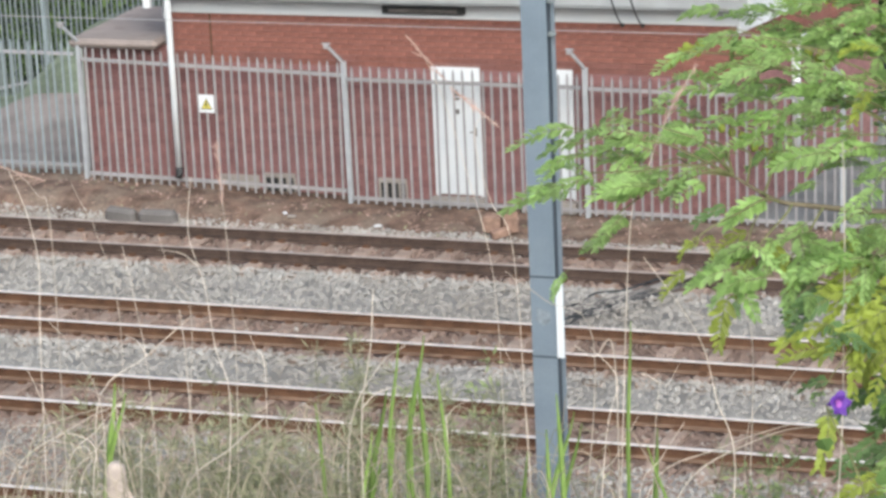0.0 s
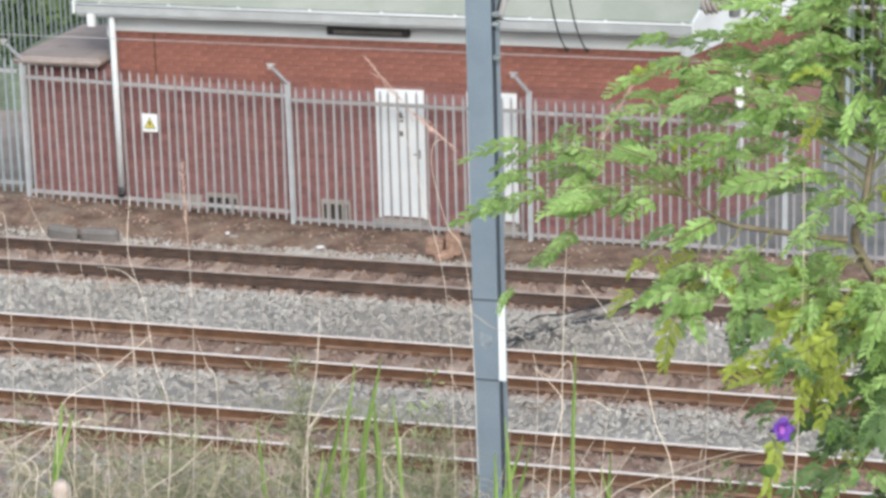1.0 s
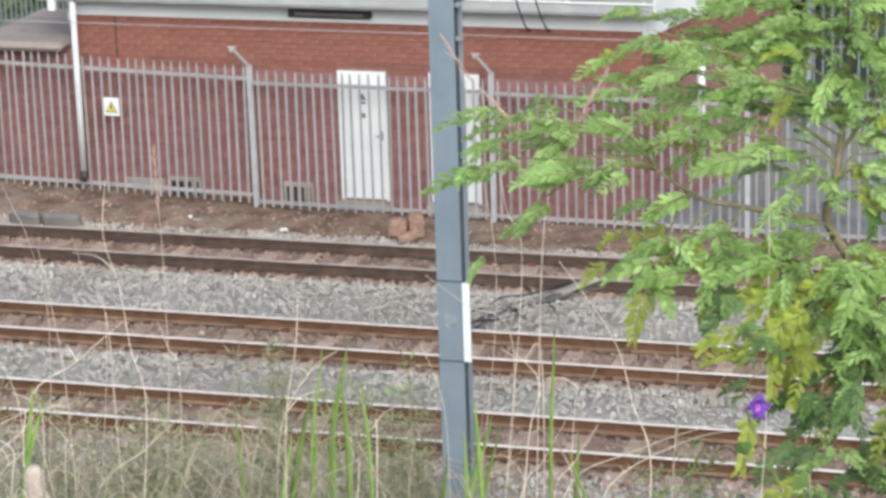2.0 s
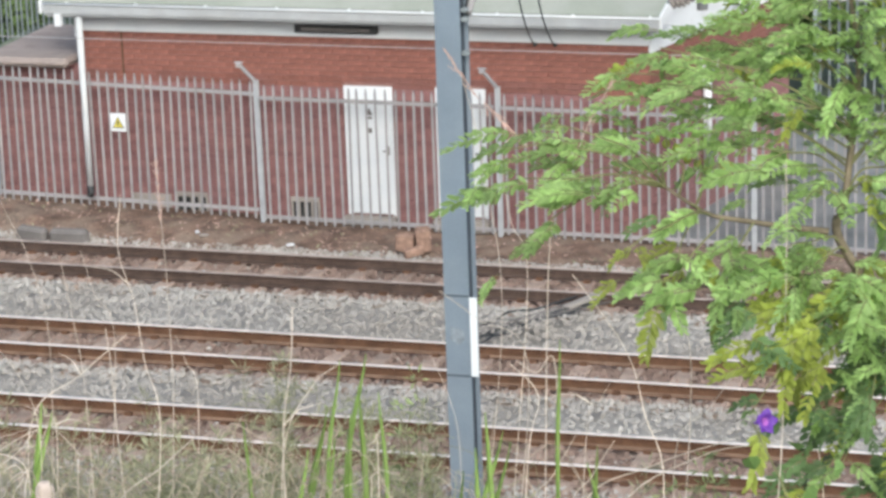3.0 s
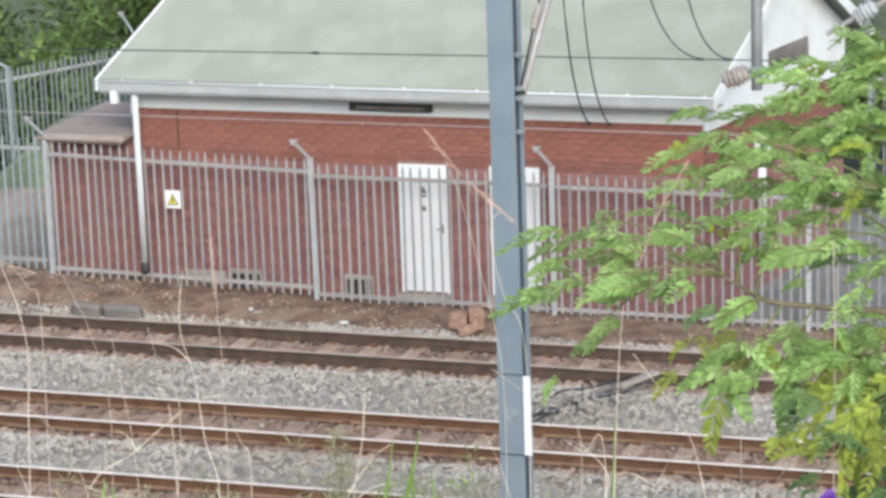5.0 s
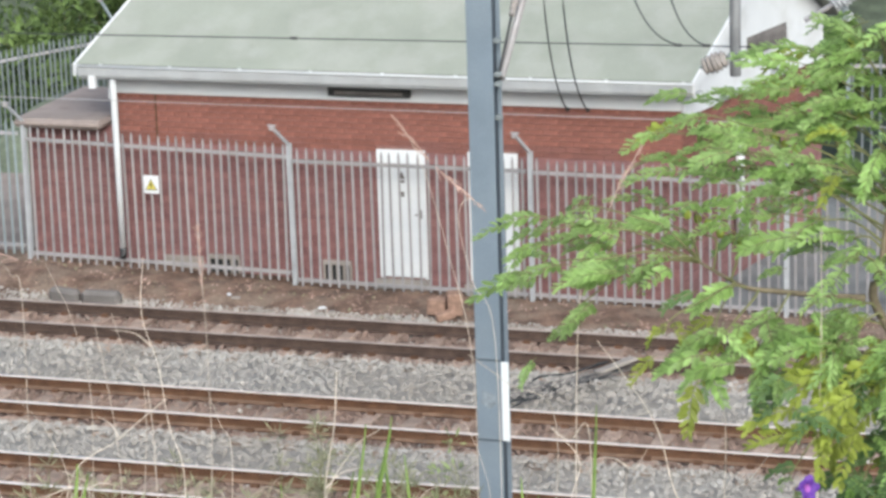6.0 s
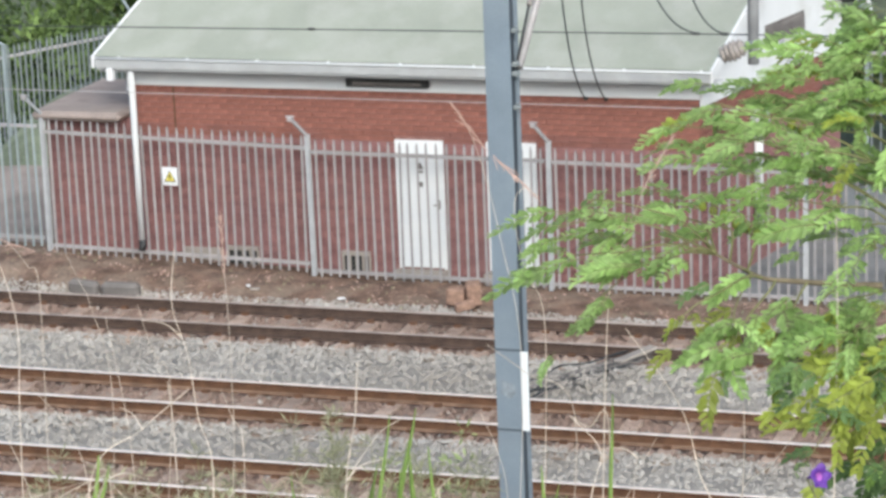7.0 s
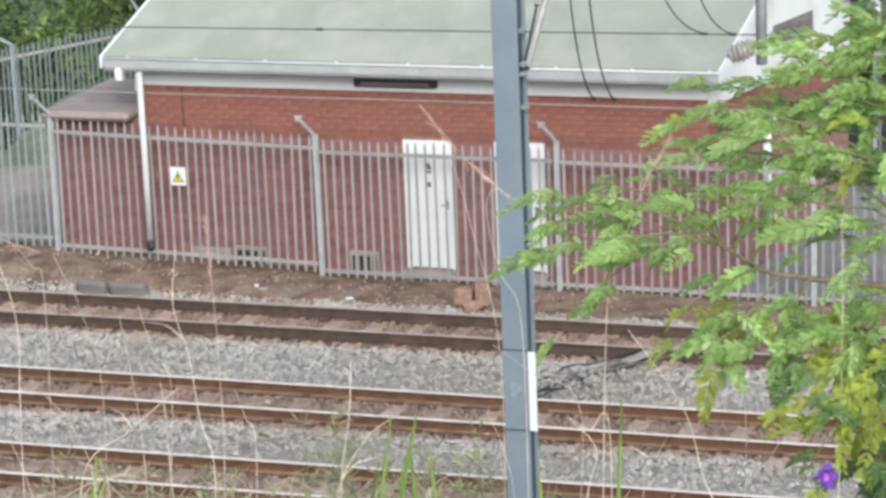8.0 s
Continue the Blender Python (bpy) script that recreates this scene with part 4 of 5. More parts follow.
bough(0.3, (-9.54, 17.63, 6.40), 0.02, 10, "y")
bough(0.27, (-10.43, 18.22, 6.25), 0.03, 9, "y")
bough(0.24, (-10.84, 19.38, 6.20), 0.05, 9, "y")
bough(0.24, (-9.76, 18.78, 6.30), 0.03, 11, "y")
bough(0.3, (-8.47, 17.26, 6.31), 0.02, 10, "n")
bough(0.2, (-8.93, 18.31, 6.31), 0.02, 11, "n")
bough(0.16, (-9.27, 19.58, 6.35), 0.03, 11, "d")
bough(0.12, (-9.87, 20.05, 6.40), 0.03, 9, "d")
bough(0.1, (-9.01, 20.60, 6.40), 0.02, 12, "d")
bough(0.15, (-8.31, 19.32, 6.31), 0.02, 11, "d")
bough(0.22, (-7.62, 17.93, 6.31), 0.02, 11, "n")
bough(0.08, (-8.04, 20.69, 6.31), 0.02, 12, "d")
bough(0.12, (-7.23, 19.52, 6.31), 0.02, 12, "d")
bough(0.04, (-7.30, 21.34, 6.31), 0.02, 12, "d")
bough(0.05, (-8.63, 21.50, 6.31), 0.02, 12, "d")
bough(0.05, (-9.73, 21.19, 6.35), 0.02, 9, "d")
FLOWER = (-10.47, 19.61, 5.85)
DEAD_LEAF = (-26.27, 20.23, 6.6)
stalk(0.003, 0, (-20.50, 17.04, 6.4), (-20.61, 18.20, 6.4), (-20.89, 19.86, 6.4))
stalk(0.0026, 0, (-19.68, 18.24, 6.75), (-20.31, 18.68, 6.75), (-21.02, 20.03, 6.75))
stalk(0.0022, 0, (-17.69, 16.81, 7.1), (-16.84, 17.44, 7.1), (-15.83, 18.31, 7.1))
stalk(0.0022, 0, (-14.73, 16.57, 6.58), (-13.92, 17.65, 6.58), (-13.46, 18.47, 6.58), (-13.20, 19.51, 6.58), (-12.81, 20.89, 6.58))
stalk(0.0022, 0, (-13.56, 17.67, 6.925), (-12.84, 17.96, 6.925), (-12.21, 18.22, 6.925))
stalk(0.0015, 0, (-24.30, 14.50, 6.4), (-24.42, 15.66, 6.4), (-24.15, 16.72, 6.4), (-24.00, 18.00, 6.4), (-23.75, 19.29, 6.4))
stalk(0.0026, 0, (-24.61, 17.22, 6.75), (-24.55, 18.08, 6.75), (-24.52, 19.70, 6.75))
stalk(0.0026, 0, (-24.23, 17.38, 7.1), (-25.28, 18.14, 7.1), (-26.44, 19.09, 7.1))
stalk(0.0011, 0, (-26.62, 14.46, 6.575), (-26.37, 15.06, 6.575), (-26.17, 15.56, 6.575), (-25.83, 17.41, 6.575))
stalk(0.0012, 2, (-18.28, 11.82, 6.925), (-17.95, 12.32, 6.925), (-17.65, 13.20, 6.925), (-17.34, 14.61, 6.925), (-16.95, 17.18, 6.925))
stalk(0.0018, 1, (-13.67, 12.67, 6.40), (-14.21, 13.59, 6.40), (-14.64, 14.63, 6.40), (-15.06, 15.90, 6.40))
stalk(0.0014, 1, (-23.38, 13.90, 6.75), (-23.36, 14.94, 6.75), (-23.32, 16.11, 6.75), (-23.32, 17.04, 6.75), (-23.35, 18.89, 6.75))
stalk(0.0026, 0, (-10.19, 14.29, 6.25), (-10.17, 16.02, 6.25), (-10.21, 18.21, 6.25), (-10.30, 20.75, 6.25))
stalk(0.0028, 0, (-10.41, 20.03, 6.575), (-12.02, 20.32, 6.575), (-13.88, 21.52, 6.575))
stalk(0.0026, 0, (-11.16, 19.92, 6.925), (-13.00, 20.49, 6.925), (-14.62, 21.39, 6.925))
stalk(0.0013, 0, (-25.65, 15.80, 6.4), (-25.51, 16.74, 6.4), (-25.31, 18.60, 6.4))
stalk(0.0028, 0, (-26.07, 19.01, 6.75), (-27.07, 19.39, 6.75), (-28.61, 20.39, 6.75))
stalk(0.0013, 0, (-23.29, 17.47, 7.1), (-23.09, 18.06, 7.1), (-22.89, 18.77, 7.1))
stalk(0.0013, 0, (-27.37, 17.17, 6.575), (-26.72, 18.03, 6.575), (-26.35, 19.45, 6.575))
stalk(0.0013, 0, (-25.10, 15.61, 6.925), (-24.86, 16.55, 6.925), (-24.51, 17.50, 6.925))
stalk(0.0028, 0, (-22.94, 19.52, 6.4), (-23.71, 20.10, 6.4), (-24.88, 21.05, 6.4))
stalk(0.002, 0, (-28.05, 18.15, 6.75), (-27.76, 18.98, 6.75), (-27.62, 20.14, 6.75))
stalk(0.002, 0, (-14.68, 19.83, 7.1), (-15.22, 20.69, 7.1), (-15.71, 21.44, 7.1))
stalk(0.002, 0, (-13.84, 19.97, 6.575), (-14.36, 20.71, 6.575), (-14.86, 21.54, 6.575))
stalk(0.002, 0, (-10.89, 18.39, 6.925), (-11.64, 19.35, 6.925), (-12.41, 20.30, 6.925))
stalk(0.002, 0, (-10.18, 19.89, 6.4), (-9.83, 20.14, 6.4), (-9.41, 20.51, 6.4))
stalk(0.0014, 0, (-13.95, 18.79, 6.75), (-14.20, 19.21, 6.75), (-14.45, 19.62, 6.75))
stalk(0.0018, 0, (-26.10, 19.04, 7.1), (-27.55, 19.34, 7.1), (-28.53, 19.62, 7.1))
stalk(0.002, 0, (-26.10, 19.04, 6.575), (-26.60, 19.54, 6.575), (-27.31, 20.32, 6.575))
stalk(0.002, 0, (-26.08, 19.08, 6.925), (-26.51, 19.89, 6.925), (-27.26, 20.73, 6.925))
stalk(0.0018, 0, (-26.12, 19.03, 6.4), (-25.52, 19.74, 6.4), (-25.56, 20.05, 6.4))
stalk(0.0018, 0, (-26.60, 18.68, 6.75), (-26.24, 18.88, 6.75), (-25.98, 19.36, 6.75))
stalk(0.0013, 0, (-17.84, 18.20, 7.1), (-17.50, 19.02, 7.1), (-17.30, 20.18, 7.1))
stalk(0.002, 0, (-15.89, 18.37, 6.575), (-15.30, 19.08, 6.575), (-15.57, 20.23, 6.575))
stalk(0.0024, 0, (-27.32, 19.99, 6.69), (-26.97, 19.83, 6.69), (-26.82, 20.12, 6.69), (-27.13, 20.71, 6.69))
stalk(0.0024, 0, (-27.23, 20.36, 6.69), (-26.86, 20.02, 6.69), (-26.47, 20.01, 6.69), (-26.37, 20.34, 6.69))
stalk(0.0024, 0, (-27.47, 19.54, 6.69), (-27.05, 19.63, 6.69), (-26.71, 19.94, 6.69), (-26.82, 20.74, 6.69))
stalk(0.0024, 0, (-19.10, 19.94, 6.70), (-19.33, 20.13, 6.70), (-19.27, 20.57, 6.70), (-19.19, 20.92, 6.70))
stalk(0.0024, 0, (-19.13, 19.94, 6.70), (-18.98, 19.89, 6.70), (-18.91, 20.01, 6.70))
stalk(0.0024, 0, (-15.99, 18.33, 6.70), (-15.56, 18.59, 6.70), (-15.13, 18.55, 6.70))
stalk(0.0012, 2, (-16.52, 13.81, 6.60), (-16.76, 13.62, 6.60), (-16.98, 13.80, 6.60), (-17.01, 14.36, 6.60), (-16.80, 15.41, 6.60), (-16.43, 16.58, 6.60))
stalk(0.0013, 1, (-28.33, 13.86, 6.49), (-27.71, 14.16, 6.49), (-27.31, 14.66, 6.49), (-27.10, 15.31, 6.49))
stalk(0.0016, 0, (-28.14, 14.07, 6.89), (-27.82, 15.02, 6.89), (-27.67, 16.07, 6.89), (-27.76, 17.57, 6.89))
blades(0.05, (-19.87, 18.17, 6.60), (-19.30, 18.04, 6.60), (-19.49, 18.71, 6.60), (-20.18, 19.13, 6.60), (-19.69, 19.28, 6.60), (-19.06, 18.84, 6.60), (-20.05, 19.74, 6.60))
blades(0.02, (-14.97, 17.90, 6.60))
blades(0.03, (-16.61, 19.34, 6.60), (-16.23, 19.72, 6.60), (-16.85, 20.06, 6.60), (-16.07, 19.95, 6.60))
blades(0.02, (-21.89, 19.31, 6.60))
blades(0.03, (-26.17, 18.62, 6.59), (-25.96, 18.84, 6.59))
blades(0.02, (-14.31, 20.08, 6.60), (-14.54, 20.43, 6.60))
blades(0.03, (-20.58, 19.95, 6.60), (-20.35, 20.30, 6.60), (-17.20, 20.51, 6.60))
weed((-23.50, 19.09, 7.00), 0.17, 26, 1)
weed((-24.44, 19.23, 7.20), 0.16, 22, 1)
weed((-22.67, 19.50, 7.00), 0.17, 26, 1)
weed((-25.23, 19.36, 7.10), 0.15, 18, 1)
weed((-23.90, 19.78, 6.80), 0.2, 26, 1)
weed((-22.20, 19.99, 6.90), 0.16, 20, 1)
weed((-26.14, 18.37, 7.19), 0.05, 6, 1)
weed((-26.66, 17.30, 7.19), 0.04, 4, 1)
weed((-20.99, 17.52, 7.20), 0.06, 10, 1)
weed((-20.84, 18.31, 7.00), 0.08, 12, 1)
weed((-21.23, 18.99, 7.00), 0.08, 8, 1)
weed((-18.18, 17.84, 7.30), 0.05, 9, 0)
weed((-18.41, 18.74, 7.10), 0.07, 10, 1)
weed((-17.96, 18.17, 7.20), 0.05, 6, 1)
weed((-19.67, 17.66, 7.40), 0.06, 5, 0)
weed((-19.45, 18.83, 7.10), 0.1, 10, 1)
weed((-18.74, 19.89, 7.00), 0.12, 10, 1)
weed((-12.03, 20.08, 6.90), 0.1, 12, 0)
weed((-11.59, 20.31, 6.80), 0.1, 10, 0)
weed((-13.82, 20.66, 7.00), 0.12, 8, 1)
weed((-15.54, 20.54, 7.00), 0.1, 6, 1)
weed((-26.48, 19.96, 6.89), 0.15, 8, 1)


SWAYING, LIMB_SWING, PLUME = [], [], []
TOWARD_LIGHT = Vector((0.2, -0.58, 0.79))  # leaves lean a little to the brighter sky


def frond_mesh(seed, mat, pairs=8, length=0.15, size=0.032, droop=0.03):
    """A flat pinnate leaf along +x with paired overlapping leaflets, drooping at the tip."""
    rng = random.Random(seed)
    s = Bm()
    side_bend = rng.uniform(-0.015, 0.015)
    bend = lambda t: Vector((length * t, side_bend * t * t, 0.014 * math.sin(math.pi * t) - droop * t * t))
    s.tube([bend(k / 6) for k in range(7)], lambda t: 0.0015 * (1.2 - t), 4, 1)
    for k in range(pairs):
        t = 0.16 + 0.84 * k / (pairs - 1)
        base = bend(t)
        ln = size * (0.8 + 0.45 * math.sin(math.pi * (0.15 + 0.75 * t))) * rng.uniform(0.85, 1.15)
        for side in (-1, 1):
            a = radians(rng.uniform(48, 70) - 30 * t)
            d = Vector((math.cos(a), side * math.sin(a), rng.uniform(-0.4, 0.15) - 4 * max(0, droop - 0.03))).normalized()
            n = d.cross(Vector((0, 0, 1))).normalized() * ln * rng.uniform(0.15, 0.21)
            n += Vector((0, 0, rng.uniform(-0.25, 0.25) * ln * 0.3))
            curl = Vector((0, 0, -0.12 * ln * rng.random()))
            s.add([base, base + d * ln * 0.25 + n * 0.8, base + d * ln * 0.6 + n, base + d * ln * 0.88 + n * 0.65 + curl, base + d * ln + curl, base + d * ln * 0.88 - n * 0.65 + curl, base + d * ln * 0.6 - n, base + d * ln * 0.25 - n * 0.8],
                  [(0, 1, 2, 3, 4), (0, 4, 5, 6, 7)])
    return s.mesh("frond", mat, M_TWIG)


def smooth_path(pts, n=12):
    pts = [Vector(p) for p in pts]
    pts = [2 * pts[0] - pts[1]] + pts + [2 * pts[-1] - pts[-2]]
    out = []
    for i in range(1, len(pts) - 2):
        p0, p1, p2, p3 = pts[i - 1 : i + 3]
        for k in range(n):
            t = k / n
            out.append(0.5 * (2 * p1 + (p2 - p0) * t + (2 * p0 - 5 * p1 + 4 * p2 - p3) * t * t + (3 * p1 - p0 - 3 * p2 + p3) * t ** 3))
    return out + [pts[-2]]


def build_shrub():
    base = sight(*SHRUB_FOOT)
    base.z = ground(base.x, base.y) - 0.05
    shrub = thing("pinnate_shrub", "leafy green shrub with feathery pinnate leaves on the bank", "shrub", at=Matrix.Translation(base))
    fresh = [frond_mesh(k, M_LEAF, 11 + k % 4, 0.13 + 0.02 * (k % 3), 0.024 + 0.004 * (k % 2), 0.022 + 0.01 * (k % 3)) for k in range(8)]
    gold = [frond_mesh(10 + k, M_LEAFY, 9 + k, 0.12, 0.03, 0.06) for k in range(3)]
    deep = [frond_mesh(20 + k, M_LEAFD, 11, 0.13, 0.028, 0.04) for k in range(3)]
    line = smooth_path([Vector((0, 0, 0))] + [sight(*q) - base for q in STEM], 8)
    part("trunk", Bm().tube(line, lambda t: 0.015 * (1 - 0.7 * t), 7), M_BARK, shrub, smooth=True)
    fork = sight(*LIMB[0]) - base
    limb = smooth_path([sight(*q) - base - fork for q in LIMB], 6)
    rest = Matrix.Translation(fork)
    arm = part("limb", Bm().tube(limb, lambda t: 0.0085 * (1 - 0.6 * t), 7), M_BARK, shrub, "long grey-brown limb", smooth=True, at=rest)
    LIMB_SWING.append((arm, rest, rest))
    rng = random.Random(21)
    made = 0
    for i, (rise, tip, sagged, count, tone) in enumerate(BOUGHS):
        if rise < 0:
            root = fork + limb[int(-rise * (len(limb) - 1))]
        else:
            root = line[int(rise * (len(line) - 1))]
        end = sight(*tip) - base
        mid = root.lerp(end, 0.5) + Vector((0, rng.uniform(-.05, .05), sagged))
        path = smooth_path([root, root.lerp(mid, 0.55) + Vector((rng.uniform(-.03, .03), 0, 0.02)), mid, mid.lerp(end, 0.55) + Vector((0, rng.uniform(-.04, .04), 0.01)), end], 7)
        path = [p - root for p in path]
        rest = Matrix.Translation(root)
        bough = part("bough", Bm().tube(path, lambda t: 0.0026 * (1 - 0.75 * t) + 0.0007, 5), M_TWIG, shrub, "thin green-brown bough", smooth=True, at=rest)
        joined = {}
        for k in range(int(count * (1.15 if end.x > fork.x - 0.25 and rise >= 0 else 0.95) + 0.5)):
            t = 1 - 0.72 * ((k + rng.uniform(0, 0.8)) / count) ** 1.35
            j = min(int(t * (len(path) - 1)), len(path) - 2)
            d = (path[j + 1] - path[j]).normalized()
            d.z *= 0.35
            side = d.cross(Vector((0, 0, 1))).normalized() * (1 if k % 2 else -1)
            aim = (d * rng.uniform(0.5, 1.0) + side * rng.uniform(0.05, 0.6) + Vector((rng.uniform(-.5, .5), rng.uniform(-.3, .3), rng.uniform(-0.28, 0.22)))).normalized()
            lean = (TOWARD_LIGHT + Vector((rng.uniform(-.28, .28), rng.uniform(-.3, .3), 0))).normalized()
            face = aim.cross(lean.cross(aim)).normalized()
            q = Matrix((aim, face.cross(aim), face)).transposed().to_4x4()
            pick = rng.random()
            # low boughs get mostly dark green leaves, which also stand in for shaded gaps
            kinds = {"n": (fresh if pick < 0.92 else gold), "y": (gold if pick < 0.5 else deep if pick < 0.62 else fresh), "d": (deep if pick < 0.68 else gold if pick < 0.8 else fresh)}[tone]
            off = Vector((rng.uniform(-.05, .05), rng.uniform(-.14, .14), rng.uniform(-.06, .05))) * (0.3 + t * 0.5)
            m = Matrix.Translation(path[j] + off) @ q @ Matrix.Scale(rng.uniform(0.5, 1.0), 4)
            me = rng.choice(kinds)
            if k % 3 < 2 and made < 300:
                part("leaf", me, None, bough, at=m)
                made += 1
            else:
                joined.setdefault(me.materials[0], []).append((me, m))
        for mat, some in joined.items():
            b = Bm()
            for me, m in some:
                b.add([m @ v.co for v in me.vertices], [tuple(f.vertices) for f in me.polygons])
                b.s[-len(me.polygons):] = [f.material_index for f in me.polygons]
            part("foliage", b, [mat, M_TWIG], bough)["kind"] = "stuff"
        if i in (7, 8, 19):
            for s in (-1, 0, 1):
                q = path[-9] + Vector((0.024 * s, 0.01, -0.025 - 0.01 * s))
                bud = Bm().tube([q + Vector((0, 0, z)) for z in (-0.011, -0.008, 0.0, 0.008, 0.011)], lambda t: 0.001 + 0.0095 * math.sin(math.pi * min(0.97, max(0.06, t))), 8)
                bud.tube([path[-9], q + Vector((0, 0, 0.01))], 0.001, 4)
                part("bud", bud, M_LEAFY, bough, "round yellow-green bud", smooth=True)
        if rise < 0:
            LIMB_SWING.append((bough, rest, Matrix.Translation(fork)))
        else:
            SWAYING.append((bough, rest, 0.9 + 0.6 * rng.random(), rng.uniform(0, 6), 0.45))


def build_flower():
    p = sight(*FLOWER)
    foot = sight(FLOWER[0] + 0.6, FLOWER[1] + 4, FLOWER[2] - 0.3)
    foot.z = ground(foot.x, foot.y) - 0.03
    f = thing("morning_glory", "violet morning glory flower on a thin twining stem", "flower", at=Matrix.Translation(foot))
    h = p - foot
    toward = (LOOKOUT - p).normalized()
    toward = (toward + Vector((1.0, 0, 0.15))).normalized()
    part("stem", Bm().tube(smooth_path([(0, 0, 0), h * 0.4 + Vector((0.08, 0, 0.05)), h * 0.8 + Vector((0.05, 0, 0)), h - toward * 0.045]), 0.0022, 5), M_TWIG, f, "green twining stem")
    q = toward.to_track_quat("Z", "Y").to_matrix().to_4x4()
    bell, n = Bm(), 20
    rings = ((0.003, -0.04), (0.0055, -0.018), (0.009, -0.004), (0.018, 0.007), (0.025, 0.002))
    pts = [((r * (1 + (0.16 * math.cos(5 * a) if r > 0.015 else 0))) * math.cos(a), r * (1 + (0.16 * math.cos(5 * a) if r > 0.015 else 0)) * math.sin(a), z + (0.005 * math.cos(5 * a + 1) if r > 0.015 else 0)) for r, z in rings for a in [2 * math.pi * k / n for k in range(n)]]
    bell.add(pts, [(i * n + k, i * n + (k + 1) % n, (i + 1) * n + (k + 1) % n, (i + 1) * n + k) for i in range(len(rings) - 1) for k in range(n)])
    bell.s = [1 if n <= i < 2 * n else 0 for i in range(len(bell.f))]
    part("petals", bell, [M_FLOWER, M_THROAT], f, "violet trumpet petals with a pink throat", at=Matrix.Translation(h) @ q, smooth=True)
    for k, (dx, dz) in enumerate(((0.06, -0.07), (-0.03, -0.12), (0.1, -0.18), (0.05, -0.3), (0.16, -0.1))):
        part("leaf", Bm().add([(0, 0, 0), (0.03, 0.02, 0.01), (0.028, 0.055, 0), (0, 0.075, -0.015), (-0.028, 0.055, 0), (-0.03, 0.02, 0.01)], [(0, 1, 2, 3), (0, 3, 4, 5)]), M_VINE, f, "heart-shaped green leaf", at=Matrix.Translation(h + Vector((dx, 0.03, dz))) @ pose(0, 0, 0, 50 + 20 * k, 20 * k, 160 + 30 * k) @ Matrix.Scale(0.62, 4))
    SWAYING.append((f, Matrix.Translation(foot), 0.6, 1.0, 0.5))


def foot_of(p):
    q = Vector(p)
    q.z = ground(q.x, q.y) - 0.04
    return q


def build_stalks():
    """Tall dry grass stalks, each a culm, some with a seed head or hanging leaves."""
    rng = random.Random(5)
    for pts, thick, head in STALKS:
        way = [sight(*p) for p in pts]
        low = way[-1]
        foot = foot_of(low + Vector((rng.uniform(-0.1, 0.1), -0.1, 0)))
        s = thing("dry_grass_stalk", "tall dry straw-coloured grass stalk" + (" with a pinkish seed head" if head else ""), "grass", "dry grass stalks", at=Matrix.Translation(foot))
        path = smooth_path([p - foot for p in [foot, foot.lerp(low, 0.6)] + way[::-1]], 6)
        part("culm", Bm().tube(path, lambda t: 0.78 * thick * (1 - 0.5 * t), 5), M_DRY, s)
        if head:
            h = Bm()
            tip = path[-1]
            axis = (path[-1] - path[-4]).normalized()
            for k in range(34):
                t = rng.random()
                b = tip - axis * 0.15 * t
                d = (axis + Vector((rng.uniform(-.4, .4), rng.uniform(-.4, .4), rng.uniform(-.6, .2)))).normalized()
                h.tube([b, b + d * rng.uniform(0.012, 0.035) * (0.5 + t)], 0.0009, 3)
            part("seed_head", h, M_DRYP, s, "pinkish feathery seed head")
        for k in range(rng.choice((0, 0, 1))):
            j = rng.randint(len(path) // 3, len(path) - 4)
            d = Vector((rng.uniform(-1, 1), rng.uniform(-0.4, 0.4), rng.uniform(-0.5, 0.5))).normalized()
            q = [path[j], path[j] + d * 0.04 + Vector((0, 0, 0.02)), path[j] + d * 0.1 + Vector((0, 0, 0.01))]
            part("dry_leaf", Bm().tube(smooth_path(q, 4), lambda t: 0.0018 * (1 - 0.8 * t), 4), M_DRY, s)
        if head == 2:
            PLUME.append((s, Matrix.Translation(foot)))
        else:
            SWAYING.append((s, Matrix.Translation(foot), 0.7 + 0.5 * rng.random(), rng.uniform(0, 6), 0.6))


def blade_shape(path, wide):
    """A folded grass blade along a path."""
    s = Bm()
    n = len(path)
    pts = []
    for i, p in enumerate(path):
        t = i / (n - 1)
        w = wide * (0.25 + 0.75 * min(1, t * 1.25)) * (1 - t ** 4.5) + 0.0006
        pts += [p + Vector((-w, 0.003, 0)), p + Vector((0, -0.004, 0)), p + Vector((w, 0.003, 0))]
    s.add(pts, [(3 * i + k, 3 * i + k + 1, 3 * i + k + 4, 3 * i + k + 3) for i in range(n - 1) for k in range(2)])
    return s


def build_blades():
    """Clumps of broad green grass blades."""
    rng = random.Random(9)
    for tips, spread in BLADES:
        foot = foot_of(sight(tips[0][0], tips[0][1] + 5, tips[0][2]))
        c = thing("green_grass_clump", "clump of broad fresh green grass blades on the bank", "grass", "green grass clumps", at=Matrix.Translation(foot))
        for tip in tips:
            e = sight(*tip) - foot
            r = Vector((rng.uniform(-spread, spread) + e.x * 0.6, e.y * 0.6 + rng.uniform(-.03, .03), 0))
            mid = r.lerp(e, 0.66) + Vector((rng.uniform(-.07, .07), rng.uniform(-.03, .03), 0.04))
            part("blade", blade_shape(smooth_path([r, mid, e], 8), rng.uniform(0.006, 0.0105)), M_BLADE, c)
        SWAYING.append((c, Matrix.Translation(foot), 0.7, rng.uniform(0, 6), 0.5))


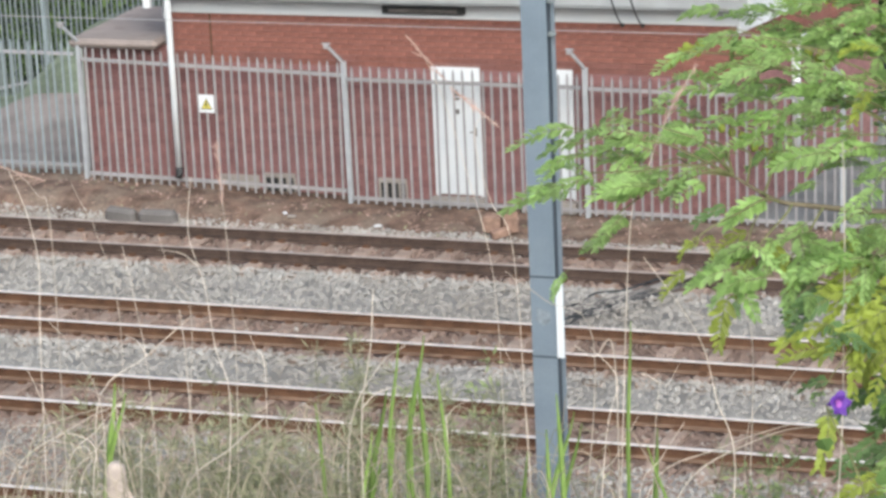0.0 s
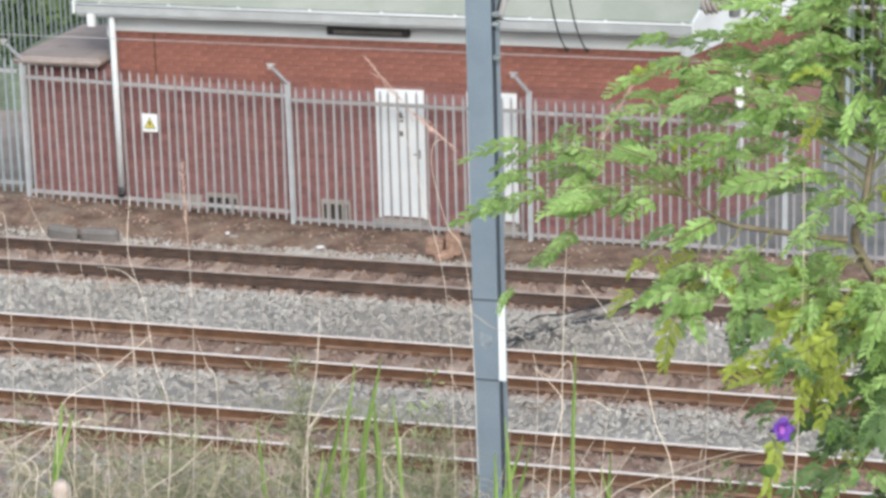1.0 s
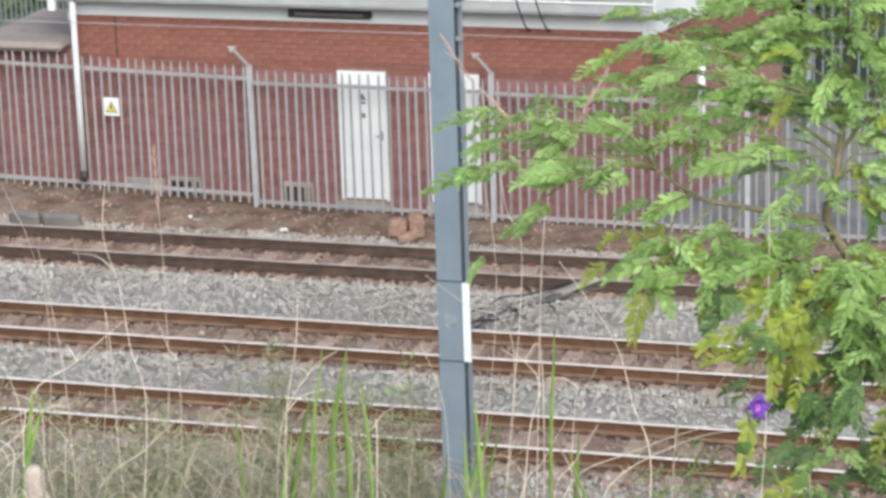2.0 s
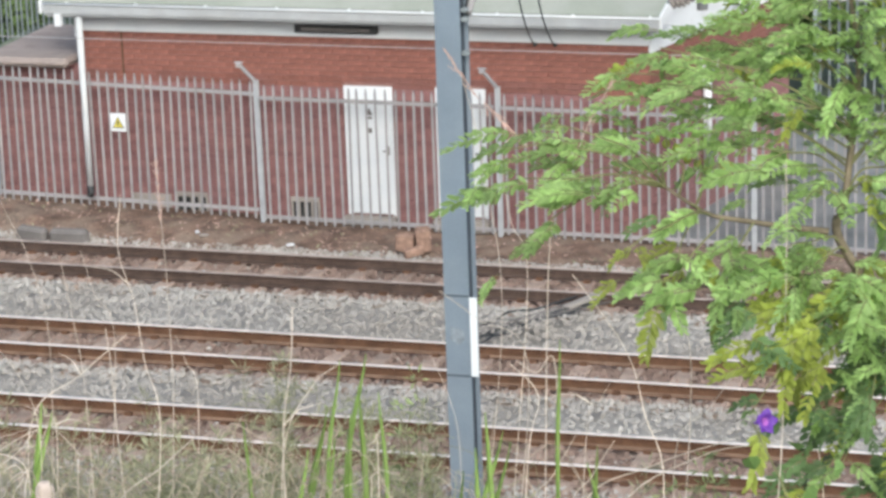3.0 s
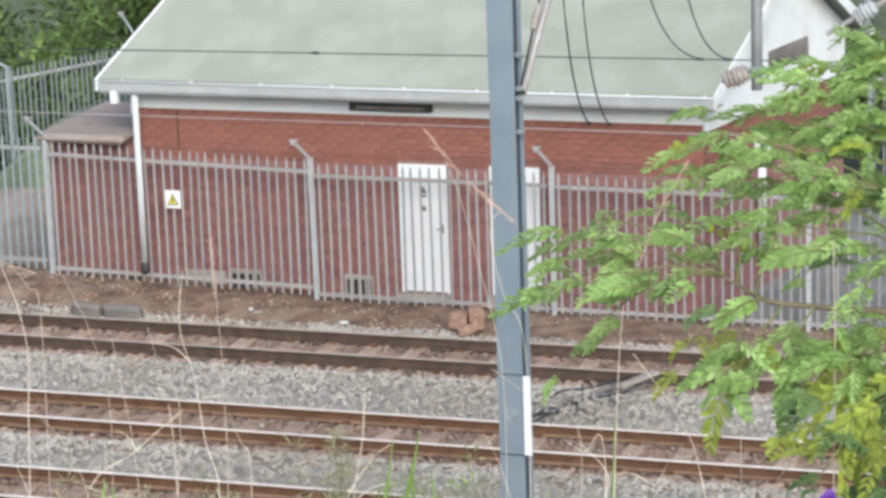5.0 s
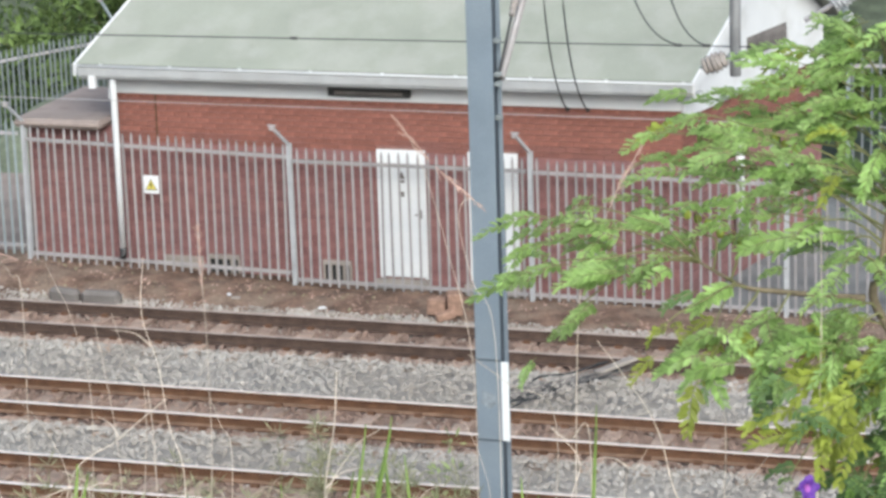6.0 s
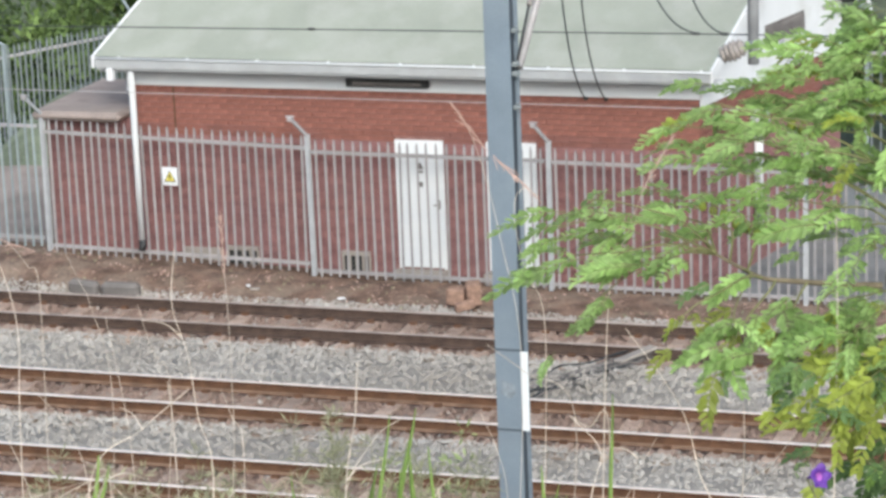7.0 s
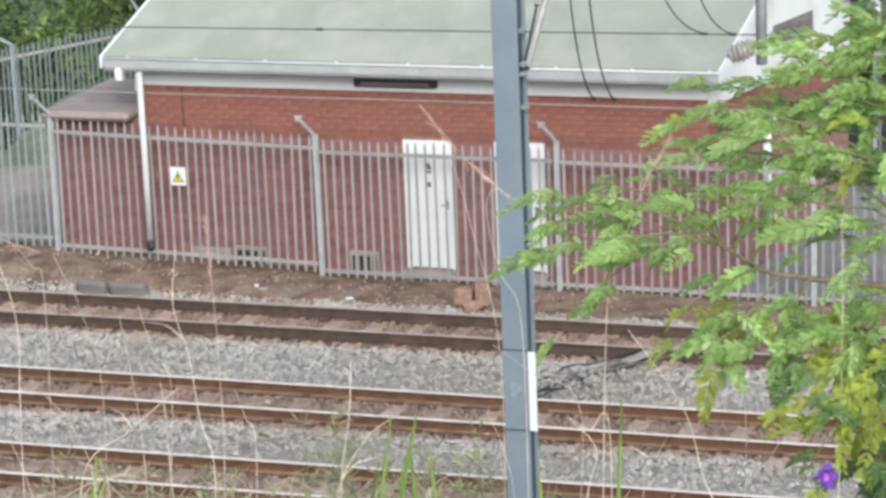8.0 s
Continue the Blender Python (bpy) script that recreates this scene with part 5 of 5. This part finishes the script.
def build_weeds():
    """Bushy small-leaved weeds."""
    rng = random.Random(13)
    for i, (tip, wide, stems, tone) in enumerate(WEEDS):
        top = sight(*tip)
        foot = foot_of(top)
        h = max(0.25, top.z - foot.z)
        w = thing("feathery_weed", "thin feathery weed with small grey-green leaves" if tone else "thin weed with fresh green leaves", "weed", "weeds on the bank", at=Matrix.Translation(foot))
        lv = Bm()
        for k in range(stems):
            a = Vector((rng.uniform(-wide, wide) * 0.3, rng.uniform(-.08, .08), 0))
            e = Vector((rng.uniform(-wide, wide), rng.uniform(-.15, .15), h * rng.uniform(0.6, 1.0)))
            path = smooth_path([a, a.lerp(e, 0.5) + Vector((rng.uniform(-.03, .03), 0, 0.03)), e], 9)
            part("stem", Bm().tube(path, lambda t: 0.0022 * (1 - 0.7 * t), 4), M_TWIG, w)
            for p in path[4:]:
                for _ in range(24 if tone else 10):
                    d = Vector((rng.uniform(-1, 1), rng.uniform(-1, 1), rng.uniform(-0.2, 0.9))).normalized()
                    ln = rng.uniform(0.015, 0.045) if tone else rng.uniform(0.02, 0.04)
                    n = d.cross(Vector((rng.uniform(-1, 1), rng.uniform(-1, 1), 1))).normalized() * ln * (0.06 if tone else 0.13)
                    b = p + d * rng.uniform(0, 0.02)
                    lv.add([b, b + d * ln * 0.5 + n, b + d * ln, b + d * ln * 0.5 - n], [(0, 1, 2, 3)])
        part("foliage", lv, M_WEED if tone else M_WEEDG, w)["kind"] = "stuff"
        SWAYING.append((w, Matrix.Translation(foot), 0.5, rng.uniform(0, 6), 0.5))


def build_dry_thicket():
    """Bent dry grass at the edge of the bank, one uncountable mass."""
    rng = random.Random(17)
    s = Bm()
    for k in range(1500):
        b = rng.uniform(-28.5, -20.5) + 6.0 * rng.random() ** 3
        e = sight(b, 19.4 + 4.5 * rng.random() ** 0.8, rng.uniform(6.3, 8.5))
        lean = Vector((rng.uniform(-.75, .75), rng.uniform(-.2, .2), 0))
        p = foot_of(e - lean * 0.8)
        knee = p.lerp(e, 0.8) + Vector((0, 0, rng.uniform(-0.02, 0.22)))
        path = smooth_path([p, knee - lean * 0.15, e], 5)
        s.tube(path, lambda t: 0.002 * (1 - 0.6 * t), 3, 0 if rng.random() < 0.62 else 1, cap=False)
    t = part("dry_grass", s, [M_STRAWD, M_WEED])
    tagged(t, "tangled dry straw and weeds along the top of the bank", "grass", kind="stuff")


def build_dead_leaf():
    p = sight(*DEAD_LEAF)
    foot = foot_of(p)
    h = p - foot
    t = thing("dead_leaf_stub", "pale dry folded leaf sheath standing on the bank", "dry leaf", at=Matrix.Translation(foot))
    part("sheath", Bm().tube([(0, 0, 0), h * 0.5, h - Vector((0, 0, 0.06)), h - Vector((0, 0, 0.015)), h], lambda t: 0.032 * (1 - 0.35 * t) if t < 0.9 else 0.013, 8), M_SHEATH, t, smooth=True)
    part("fold", blade_shape(smooth_path([h * 0.4 + Vector((0.09, 0.01, -0.1)), h * 0.8 + Vector((0.035, 0.005, 0)), h - Vector((-0.01, 0.0, 0.03))], 6), 0.026), M_SHEATH, t)


PLUME_LEAN = ((0, -4.1), (0.5, -3.2), (1, -3.6), (1.5, 3.9), (2.2, 3.5), (2.8, 3.0), (3.2, 3.6), (3.5, 3.2), (4, 0), (4.5, -1.3), (5.2, -2.4), (5.8, -2.9), (6.5, -1.4), (7, 0.2), (7.5, 0.7), (8, -2.2))


def motions():
    """Plants nod in a light wind; the long limb and the tall plume swing further."""
    for ob, rest, swing, phase, pace in SWAYING:
        rows = []
        for k in range(17):
            t = 0.5 * k
            a = swing * (0.6 * math.sin(2 * math.pi * pace * t + phase) + 0.4 * math.sin(2 * math.pi * 0.37 * pace * t + 2.1 * phase))
            b = 0.5 * swing * math.sin(2 * math.pi * 0.8 * pace * t + 1.7 * phase)
            rows.append((t, rest @ pose(0, 0, 0, b, a, 0.5 * a)))
        walk(ob, rows)
    nod = ((0, -1.7), (0.5, -1.3), (1, 0), (1.5, 0.8), (1.8, 1.8), (2.8, 2.4), (3, 0.9), (3.5, 0.8), (4, 0.9), (4.5, -2.2), (4.8, -3.2), (5.3, -2.0), (5.8, -2.2), (6, -2.7), (6.5, -5.4), (7, -3.8), (7.5, 0.7), (8, -0.4))
    for ob, rest, pivot in LIMB_SWING:
        walk(ob, [(t, pivot @ pose(0, 0, 0, 0, a, 0) @ pivot.inverted() @ rest) for t, a in nod])
    for ob, rest in PLUME:
        walk(ob, [(t, rest @ pose(0, 0, 0, 0, a, 0)) for t, a in PLUME_LEAN])


# ---- build ----
build_ground()
build_ballast()
build_litter()
build_tracks()
HOUSE = build_building()
build_lean_to()
build_fences()
build_sign()
build_mast()
build_wires()
build_clutter()
for k, (x, y, size, height) in enumerate(((-9.8, 9.5, 1.9, 2.2), (-12.8, 8.5, 1.8, 2.0), (-7.2, 11.5, 2.0, 2.6), (-14.5, 12.0, 2.4, 3.2), (-10.5, 13.5, 2.4, 3.4), (7.6, 10.5, 1.6, 3.6), (5.5, 9.8, 1.3, 3.1), (7.6, 9.6, 1.3, 3.2), (8.8, 14.5, 2.2, 4.2))):
    build_bush(x, y, size, height, 40 + k)
for k, (x, y, size, height) in enumerate(((-9.9, 6.2, 0.7, 0.9), (-11.3, 5.6, 0.8, 1.0))):
    build_bush(x, y, size, height, 60 + k)
build_shrub()
build_flower()
build_stalks()
build_blades()
build_weeds()
build_dry_thicket()
build_dead_leaf()
build_bricks(HOUSE)
motions()
